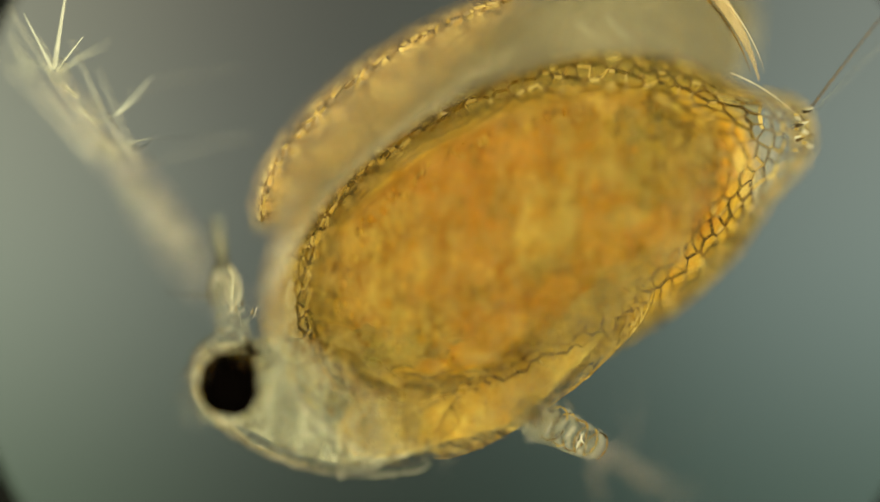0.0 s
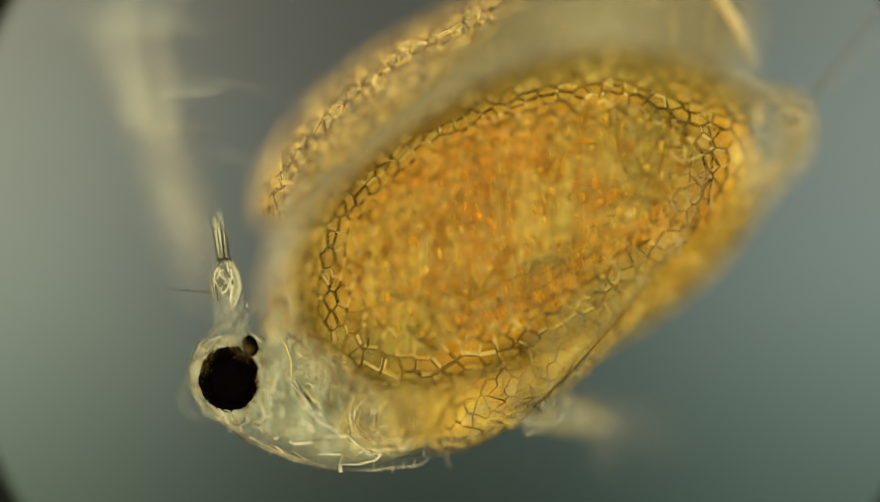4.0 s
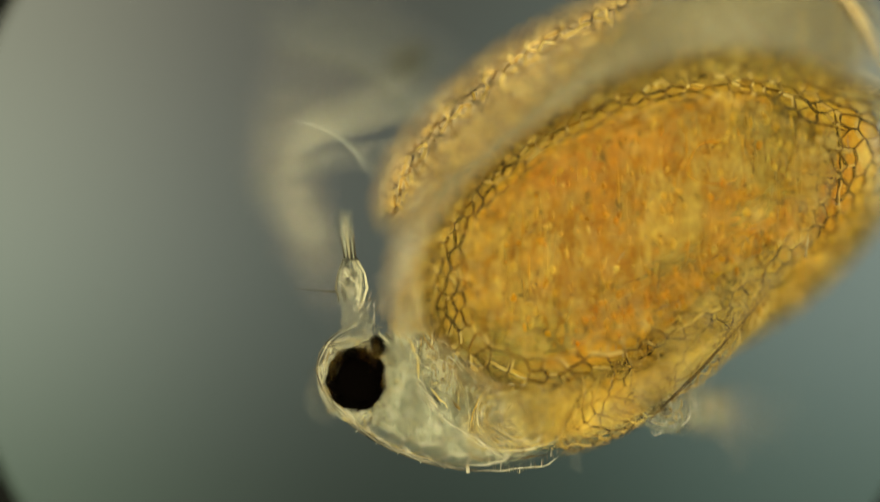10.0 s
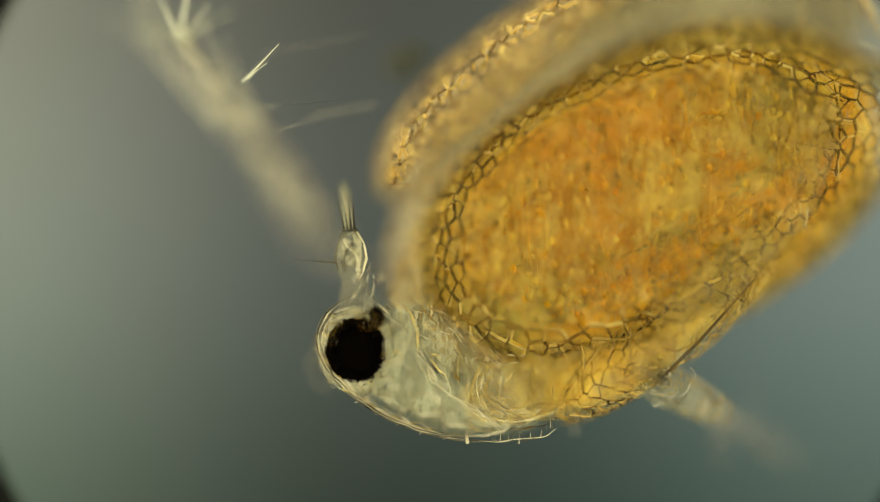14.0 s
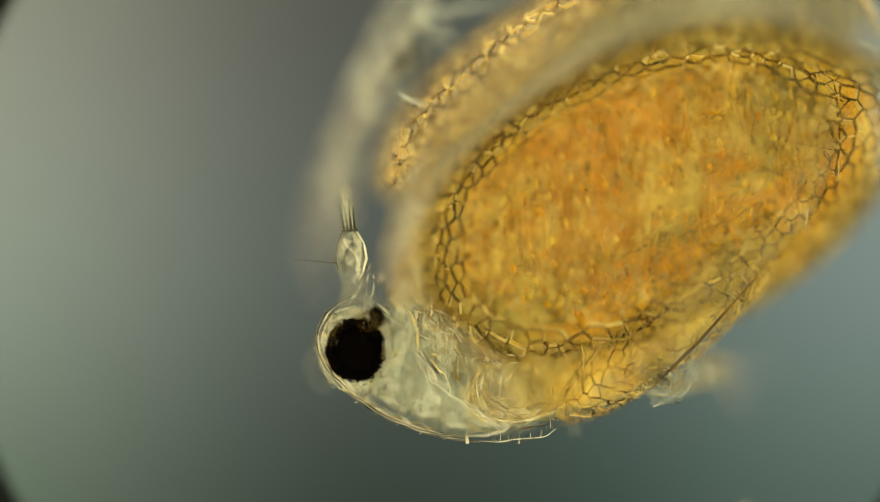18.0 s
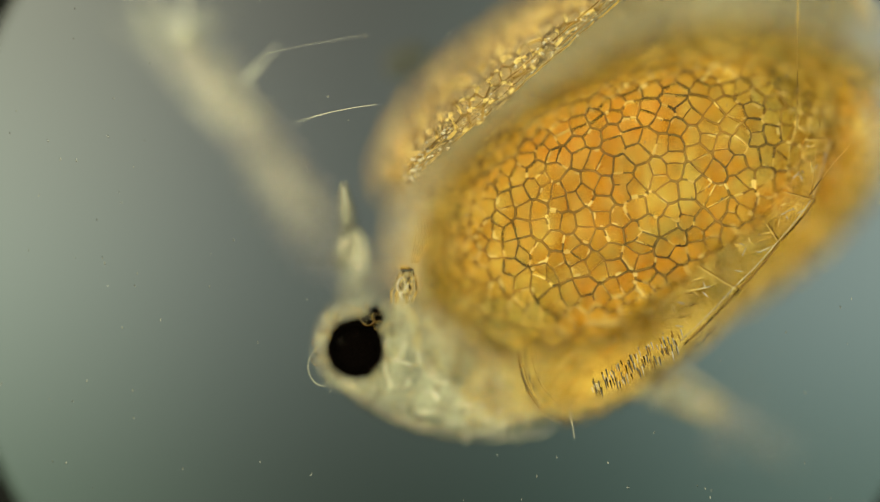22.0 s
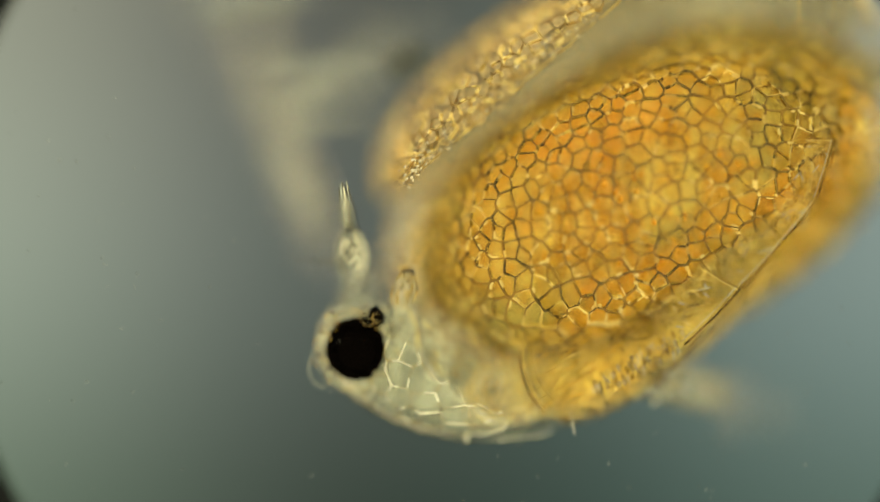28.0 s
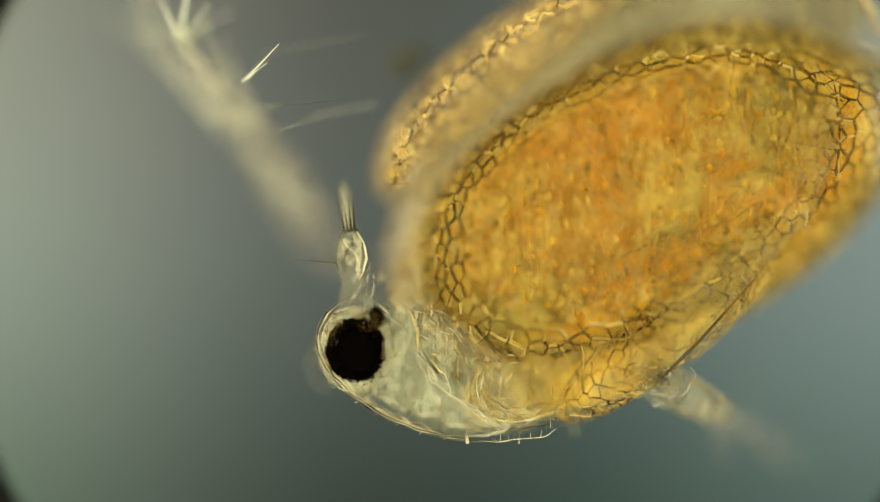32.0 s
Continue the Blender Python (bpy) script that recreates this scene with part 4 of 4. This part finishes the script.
antennule(399, 498, 110, 1.0, 0.0)
antennule(497, 564, 164, 0.8, -0.2, 0.12)
for k in range(56):
    x, y = 420 + rng.gauss(0, 17), 558 + rng.gauss(0, 26)
    w, ln = rng.uniform(0.7, 2.4), rng.uniform(5, 14)
    z = rng.uniform(42, 122)
    link("stem_strand", *wavy((x - ln * math.cos(w), y - ln * math.sin(w), z), (x + rng.uniform(-6, 6), y, z + 3), (x + ln * math.cos(w), y + ln * math.sin(w), z), rng.uniform(0.8, 1.8), 8, 2.0), (BEAD, FIBRE, SHELL, RIDGE)[k % 4], flea)
link("bristle", *tube([P(374, 520, 112), P(345, 518, 113), P(296, 514, 116)], [2.0 * S, 1.2 * S, 0.5 * S], 5), INK, flea, "fine dark bristle")

# long filaments from the back
for p0, p1, p2, r in (((1196, 290, 176), (1197, 120, 172), (1200, -60, 160), 1.0), ((1222, 400, 172), (1240, 250, 170), (1274, -60, 150), 0.9), ((1218, 402, 170), (1270, 330, 170), (1400, 190, 150), 1.1), ((1440, 190, 60), (1490, 120, 58), (1620, -40, 52), 2.2), ((1444, 198, 56), (1500, 140, 40), (1640, 0, 20), 2.6)):
    pts = bez(P(*p0), P(*p1), P(*p2), 16)
    link("long_seta", *tube(pts, [r * S * (1 - 0.5 * i / 15) for i in range(16)], 5), LIMB if r > 2.5 else FIBRE if r < 2 else RIDGE, flea, "long thin filament")


# swimming antennae: parts with an own pivot, in the flea's space
def pivoted(name, pivot, verts, faces, material, label):
    o = P(*pivot)
    return link(name, [v - o for v in verts], faces, material, flea, label), o


UP_PIVOT, UP_ELBOW, LOW_PIVOT, LOW_ELBOW = (338, 480, -120), (224, 298, -26), (930, 728, 78), (1066, 792, 50)
up_base, o_ub = pivoted("antenna_base", UP_PIVOT, *tube([P(420, 540, -150), P(380, 514, -138), P(338, 480, -120), P(304, 426, -92), P(272, 375, -64), P(244, 330, -42), P(224, 298, -26), P(214, 284, -22)], [12 * S, 22 * S, 34 * S, 44 * S, 46 * S, 43 * S, 36 * S, 20 * S], 16), FEELER, "pale clear base of the beating antenna")
up_base.location = o_ub
for x, y, r in ((288, 400, 45), (250, 340, 42)):
    link("base_ring", *tube([P(x, y, -60) - o_ub + Vector((0.8 * r * S * math.cos(w), -0.5 * r * S * math.cos(w), r * S * math.sin(w))) for w in np.linspace(0, 2 * math.pi, 17)], [2.0 * S] * 17, 5), SHELL, up_base)
for dx, dz, r in ((10, 20, 15), (-14, 10, 12), (24, -4, 10)):
    link("base_muscle", *tube([P(322 + dx, 452, -100 + dz) - o_ub, P(282 + dx, 388, -64 + dz) - o_ub, P(236 + dx * 0.6, 312, -18 + dz) - o_ub], [0.6 * r * S, r * S, 0.5 * r * S], 8), FEELER, up_base, "pale muscle strand in the antenna")
ramus, o_ur = pivoted("antenna_branch", UP_ELBOW, *tube([P(228, 304, -26), P(214, 284, -18), P(200, 264, -6), P(185, 243, 8)], [34 * S, 39 * S, 37 * S, 30 * S], 14), FEELER, "jointed branch of the beating antenna with a fan of bristles")
ramus.location = o_ur


def sub(name, pts, radii, material, o, parent, label="", n=8):
    vs, fs = tube(pts, radii, n)
    return link(name, [v - o for v in vs], fs, material, parent, label)


for pts, rr in ((((188, 247, 8), (168, 219, 18), (150, 194, 28)), (30, 33, 25)), (((153, 198, 28), (136, 174, 36), (119, 150, 44)), (25, 27, 19)), (((122, 154, 44), (107, 133, 52), (93, 114, 58)), (19, 18, 11))):
    sub("segment", [P(*p) for p in pts], [r * S for r in rr], FEELER, o_ur, ramus, "", 12)
    x, y, z = pts[0]
    sub("joint_ring", [P(x, y, z) + Vector((0.8 * rr[0] * S * math.cos(w), -0.57 * rr[0] * S * math.cos(w), rr[0] * S * math.sin(w))) for w in np.linspace(0, 2 * math.pi, 15)], [1.6 * S] * 15, SHELL, o_ur, ramus, "", 5)
# uneven flesh along the arm
for k in range(12):
    f = k / 11
    x, y, z = (338 - 114 * f * 1.9, 480 - 182 * f * 1.9, -120 + 94 * f * 1.9) if f < 0.52 else (224 - 131 * (f - 0.52) * 2, 298 - 184 * (f - 0.52) * 2, -26 + 84 * (f - 0.52) * 2)
    side = 16 * math.sin(k * 2.3)
    vs, fs = blob((x + side, y - 0.7 * side, z + 8 * math.cos(k * 1.7)), (15 + 5 * math.sin(k * 1.3), 26 + 6 * math.cos(k), 12), 35 + 20 * math.sin(k), 20, 12, 0.3, 6, 110 + k)
    o, arm_part = (o_ub, up_base) if f < 0.52 else (o_ur, ramus)
    link("muscle", [v - o for v in vs], fs, (FEELER, LIMB)[k % 2], arm_part)
# the other branch, deeper and further forward
for pts, rr in ((((224, 298, -40), (180, 262, -30), (142, 226, -22)), (30, 33, 26)), (((145, 229, -22), (112, 196, -14), (84, 166, -8)), (25, 27, 19)), (((86, 168, -8), (66, 146, -4), (50, 124, 2)), (19, 18, 9))):
    sub("second_branch", [P(*p) for p in pts], [r * S for r in rr], FEELER, o_ur, ramus, "", 12)
# spreading bristles: at the tip, at the joints, and long ones along the branches
white = (((91, 116, 60), (68, 72, 72), (40, 16, 66), 3.4), ((94, 114, 62), (104, 40, 76), (124, -74, 66), 4.6), ((97, 118, 64), (120, 90, 76), (146, 56, 70), 2.6), ((206, 196, 96), (238, 166, 106), (270, 130, 112), 2.3), ((214, 192, 98), (228, 178, 104), (250, 164, 108), 1.7))
clear = (((88, 118, 56), (44, 96, 40), (-14, 72, 20), 2.6), ((100, 122, 60), (136, 92, 44), (190, 66, 20), 3), ((48, 122, 4), (20, 70, 6), (0, -10, 0), 3), ((50, 126, 4), (6, 100, 0), (-50, 84, -10), 2.6),
         ((160, 214, 30), (190, 206, 60), (212, 192, 100), 2), ((196, 254, 20), (232, 244, 60), (270, 238, 96), 2))
dusky = (((268, 238, 98), (320, 238, 104), (390, 228, 110), 1.4), ((190, 196, 84), (196, 206, 80), (212, 226, 70), 7.0), ((232, 252, 60), (250, 262, 70), (268, 240, 80), 6.0))
fine = (((196, 236, 60), (216, 190, 130), (250, 149, 168), 0.7), ((250, 149, 168), (330, 130, 164), (430, 116, 150), 0.4), ((240, 296, 40), (280, 282, 120), (333, 262, 165), 0.8), ((333, 262, 165), (380, 248, 172), (446, 240, 170), 1.0))
for material, group in ((WHITE, white), (SETA, clear), (DUSK, dusky), (WISP, fine)):
    for p0, p1, p2, r in group:
        pts = bez(P(*p0), P(*p1), P(*p2), 12)
        thin = 0.75 if group is not fine else 0.3
        sub("swimming_bristle", pts, [r * S * (1 - thin * i / 11) for i in range(12)], material, o_ur, ramus, "", 6)
# long soft bristles that trail behind the stroke
fan, o_fan = pivoted("trailing_bristles", UP_ELBOW, *tube(bez(P(220, 290, 0), P(170, 190, 30), P(120, 30, 30), 12), [(3.4 - 0.2 * i) * S for i in range(12)], 6), WISP, "sheaf of long soft bristles trailing behind the antenna")
fan.location = o_fan
for p0, p1, p2, r in (((216, 270, 30), (200, 190, 60), (186, 10, 50), 3.2), ((244, 284, 20), (226, 200, 60), (236, 40, 40), 3), ((180, 256, 20), (168, 150, 40), (136, -20, 30), 3.4), ((168, 244, 10), (146, 160, 20), (104, 30, 10), 3.2), ((196, 240, 30), (180, 110, 50), (160, -70, 40), 3.8), ((246, 300, 20), (252, 230, 40), (256, 110, 30), 2.6)):
    sub("trailing_bristle", bez(P(*p0), P(*p1), P(*p2), 12), [r * S * (1 - 0.6 * i / 11) for i in range(12)], WISP, o_fan, fan, "", 6)

low_base, o_lb = pivoted("lower_antenna_base", LOW_PIVOT, *tube([P(918, 716, 80), P(935, 735, 78), P(958, 750, 74), P(990, 760, 68), P(1020, 770, 62), P(1048, 782, 56), P(1066, 790, 52)], [22 * S, 27 * S, 31 * S, 30 * S, 32 * S, 28 * S, 18 * S], 16), LIMB, "ringed clear base of the other antenna")
low_base.location = o_lb
for k in range(30):
    f = (k % 10) / 9
    cx, cy, a, b = 976 + 84 * f, 742 + 46 * f, 22 - 4 * f, 33 - 7 * f
    w0 = rng.uniform(0, 6.28)
    arc = []
    for w in np.linspace(w0, w0 + rng.uniform(1.0, 2.4), 15):
        u, v = a * math.cos(w), b * math.sin(w)
        arc.append(P(cx + u * 0.86 - v * 0.5 + rng.uniform(-1.5, 1.5), cy + u * 0.5 + v * 0.86 + rng.uniform(-1.5, 1.5), (76 if k % 2 else 54) + 4 * math.sin(3 * w + k)) - o_lb)
    link("base_ring", *tube(arc, [(0.4 + 1.5 * abs(math.sin(i * 0.7 + k))) * S for i in range(15)], 5), (BEAD, RIDGE, BEAD, FIBRE)[k % 4], low_base)
for k in range(9):
    x, y = 930 + rng.uniform(0, 110), 738 + rng.uniform(-14, 14)
    y += (x - 930) * 0.35
    link("base_strand", *tube([P(x + 5 * math.sin(j * 1.3 + k), y + 7 * j - 14, 78) - o_lb for j in range(5)], [(0.6 + 0.9 * abs(math.sin(j + k))) * S for j in range(5)], 5), (SHELL, RIDGE, BEAD)[k % 3], low_base)
joint = link("antenna_joint", *blob((956, 734, 98), (46, 36, 22), -20, 30, 16, 0.15, 7, 77), LIMB, flea, "clear swollen joint of the other antenna")
for k in range(44):
    w0, rr = rng.uniform(0, 6.28), rng.uniform(8, 30)
    cx, cy = 956 + rng.gauss(0, 17), 734 + rng.gauss(0, 12)
    arc = [P(cx + rr * 1.1 * math.cos(w), cy + rr * 0.85 * math.sin(w), 111 + rng.uniform(-9, 9)) for w in np.linspace(w0, w0 + rng.uniform(0.5, 1.6), 9)]
    link("joint_fold", *tube(arc, [(0.3 + 1.1 * abs(math.sin(i * 0.8 + k))) * S for i in range(9)], 5), (BEAD, RIDGE, WISP, FIBRE)[k % 4], joint)
low_ramus, o_lr = pivoted("lower_antenna_branch", LOW_ELBOW, *tube([P(1062, 790, 52), P(1090, 806, 20), P(1120, 824, -14), P(1145, 842, -40)], [20 * S, 25 * S, 22 * S, 16 * S], 12), FEELER, "pale blurred branch of the other antenna")
low_ramus.location = o_lr
sub("segment", [P(1140, 840, -36), P(1170, 862, -60), P(1205, 880, -84)], [17 * S, 21 * S, 13 * S], FEELER, o_lr, low_ramus, "", 12)
sub("segment", [P(1082, 800, 30), P(1060, 836, 0), P(1068, 880, -30)], [15 * S, 18 * S, 12 * S], FEELER, o_lr, low_ramus, "", 12)
for p0, p1, p2, r in (((1120, 815, -10), (1150, 740, -20), (1135, 660, -60), 3), ((1150, 840, -40), (1200, 780, -60), (1290, 740, -90), 3), ((1205, 880, -84), (1260, 890, -100), (1320, 920, -120), 3), ((1100, 806, 10), (1118, 740, 0), (1100, 680, -20), 2.4), ((1200, 874, -80), (1270, 850, -100), (1340, 850, -120), 3)):
    sub("swimming_bristle", bez(P(*p0), P(*p1), P(*p2), 10), [r * S * (1 - 0.7 * i / 9) for i in range(10)], FEELER, o_lr, low_ramus, "", 6)

# ---- dirt in the water ----
vs, fs = [], []
rng = random.Random(27)
for k in range(190):
    x, y = rng.uniform(-240, 1300), rng.uniform(-60, 960)
    if math.hypot(x - 408, y - 676) < 80:
        continue
    v, f = blob((x, y, 176 + rng.uniform(-5, 5)), (rng.uniform(0.7, 1.3), rng.uniform(1.2, 3.6), 1.0), rng.uniform(-30, 30), 8, 6, 0.3, 5, k)
    fs += [tuple(i + len(vs) for i in q) for q in f]
    vs += v
dirt = tagged(link("dust", vs, fs, DUST), "tiny pale grains of dirt in the water", "dust", kind="stuff")
speck = link("lens_dust", *blob((722, 106, 0), (40, 28, 6), 30, 20, 10, 0.3, 5, 3), DARK)
speck.location.z = -110 * S
tagged(speck, "dark blurred fleck of dust under the slide", "dust fleck")
drift = link("drifting_particle", *blob((784, 447, 0), (3.0, 6.0, 3), 15, 10, 6, 0.2, 5, 9), SHELL)
tagged(drift, "bright tiny particle adrift in the water", "particle")
sliver = link("drifting_sliver", *tube([P(784 - 13, 447 + 8, 0), P(784 - 4, 447 + 3, 0), P(784 + 5, 447 - 2, 0), P(784 + 13, 447 - 8, 0)], [0.8 * S, 1.8 * S, 1.9 * S, 0.8 * S], 8), BEAD)
tagged(sliver, "bright thin sliver adrift in the water", "particle")


def motions():
    # the stage: shift across, shift down, and height of the sharp layer in the animal
    rows = ((0, 2, 8, 76), (0.4, 2, 4, 76), (1.2, 2, 4, 74), (1.4, 2, 4, 50), (2.1, 2, 4, 50), (2.4, 2, 2, 80), (3.0, 2, 2, 88), (3.3, 1, 1, 110), (3.5, 0, 0, 127), (6.5, 0, 0, 127), (6.8, 1, 12, 116), (7.0, 2, 14, 112), (8.2, 2, 14, 112), (8.3, 7, 15, 112), (8.4, 78, 16, 112), (8.5, 149, 17, 112),
            (8.6, 198, 17, 112), (8.7, 213, 18, 112), (8.8, 220, 18, 112), (9.0, 224, 18, 112), (9.7, 226, 17, 112), (10.0, 227, 0, 112), (10.5, 227, -12, 112), (11.0, 228, -43, 112), (11.4, 228, -52, 112), (12.0, 226, -52, 112), (19.6, 226, -52, 112), (20.0, 225, -52, 125), (20.5, 224, -53, 155),
            (21.0, 224, -54, 170), (25.5, 224, -54, 172), (27.5, 225, -53, 158), (28.0, 225, -53, 154), (28.5, 225, -53, 144), (29.0, 225, -53, 126), (29.5, 225, -52, 115), (30.0, 226, -52, 112), (32.0, 226, -52, 112))
    walk(flea, [(t, pose(x * S, -y * S, -z * S)) for t, x, y, z in rows])
    walk(dirt, [(t, pose(x * S, -y * S, -z * S)) for t, x, y, z in rows])
    # strokes of the antennae: one sign for each tenth of a second, 0 stretched forward to A swept back
    strokes = ("00A05500A8" "0080010810" "4001030064" "0610310710" "5009200610" "0830010031" "0550830041" "6516304176"
               "00167132A9" "0510815200" "M135008162" "0081A90811" "72A1531930" "89061051AA" "051A290182" "0610A30171"
               "093016091A" "12A80A2A30" "A6206A0540" "4263182071" "0A31231A20" "0521310300" "0031092099" "081091AA17"
               "20A7109187" "0031000720" "0930160082" "0173012311" "S206804513" "041500220A" "1108103103" "AA00A132A8"
               "0")
    # for each sign: turn of the base, fold of the branch, and how fast both go at that moment (degrees, degrees in a thirtieth of a second)
    beat = {"0": (0, 0, 0, 0), "1": (5, 2, 0, 0), "2": (4, -2, 0, 0), "3": (-1, -6, 1, 1), "4": (-12, -4, 9, 2), "5": (-18, -4, 8, 2), "6": (-16, -5, 9, 3),
            "M": (-12, -62, 12, 19), "S": (-13, -9, 9, 5), "7": (-20, -48, 12, 20), "8": (-28, -42, 11, 17), "9": (-41, -15, 6, 5), "A": (-48, -20, 1, 2)}
    turn = []
    for k, c in enumerate(strokes):
        base, fold, db, df = beat[c]
        for d in (-1, 0, 1):
            t = k / 10 + d / FPS
            if 0 <= t <= 32.0:
                turn.append((t, base - d * db, fold - d * df, base - 0.15 * d * db, -56 - d * 8 if c == "S" else fold * 1.12 if fold < -30 else fold + 26))
    arm = Vector(P(*UP_ELBOW)) - Vector(P(*UP_PIVOT))
    walk(up_base, [(t, Matrix.Translation(P(*UP_PIVOT)) @ pose(0, 0, 0, 0, 0, b)) for t, b, f, u, v in turn])
    walk(ramus, [(t, Matrix.Translation(P(*UP_PIVOT)) @ pose(0, 0, 0, 0, 0, b) @ Matrix.Translation(arm) @ pose(0, 0, 0, 0, 0, f)) for t, b, f, u, v in turn])
    walk(fan, [(t, Matrix.Translation(P(*UP_PIVOT)) @ pose(0, 0, 0, 0, 0, u) @ Matrix.Translation(arm) @ pose(0, 0, 0, 0, 0, v)) for t, b, f, u, v in turn])
    arm_low = Vector(P(*LOW_ELBOW)) - Vector(P(*LOW_PIVOT))
    back = [(t, min(1.0, max(0.0, (-b - 0.3 * f) / 40))) for t, b, f, u, v in turn]
    walk(low_base, [(t, Matrix.Translation(P(*LOW_PIVOT)) @ pose(0, 0, 0, 0, 14 * v, 34 * v)) for t, v in back])
    walk(low_ramus, [(t, Matrix.Translation(P(*LOW_PIVOT)) @ pose(0, 0, 0, 0, 14 * v, 34 * v) @ Matrix.Translation(arm_low) @ pose(0, 0, 0, 0, 20 * v, 22 * v)) for t, v in back])
    # a grain that drifts through the sharp layer while the stage is lowered
    walk(drift, [(t, pose((x - 784) * S, (447 - y) * S, z * S, 0, 0, r)) for t, x, y, z, r in ((0.0, 700, 1500, 0, 0), (19.0, 640, 1010, 0, 0), (19.5, 560, 890, 0, 20), (20.0, 470, 690, 0, 40), (20.4, 460, 490, 0, 60), (20.9, 437, 290, 0, 80), (21.5, 420, 60, 4, 100), (22.5, 400, -250, 8, 120), (32.0, 380, -400, 8, 140))])
    walk(sliver, [(t, pose((x - 784) * S, (447 - y) * S, z * S, 0, 0, r)) for t, x, y, z, r in ((0.0, 1500, 1300, 60, 0), (18.6, 1300, 860, 70, 10), (19.3, 1075, 762, 30, 6), (19.6, 1044, 781, 0, 0), (19.8, 1022, 795, 0, -2), (20.0, 998, 803, 0, 0), (20.2, 976, 819, -4, 4), (20.4, 953, 832, -16, 6), (20.7, 918, 854, -50, 10), (21.5, 830, 940, -90, 20), (32.0, 600, 1400, -90, 40))])


motions()
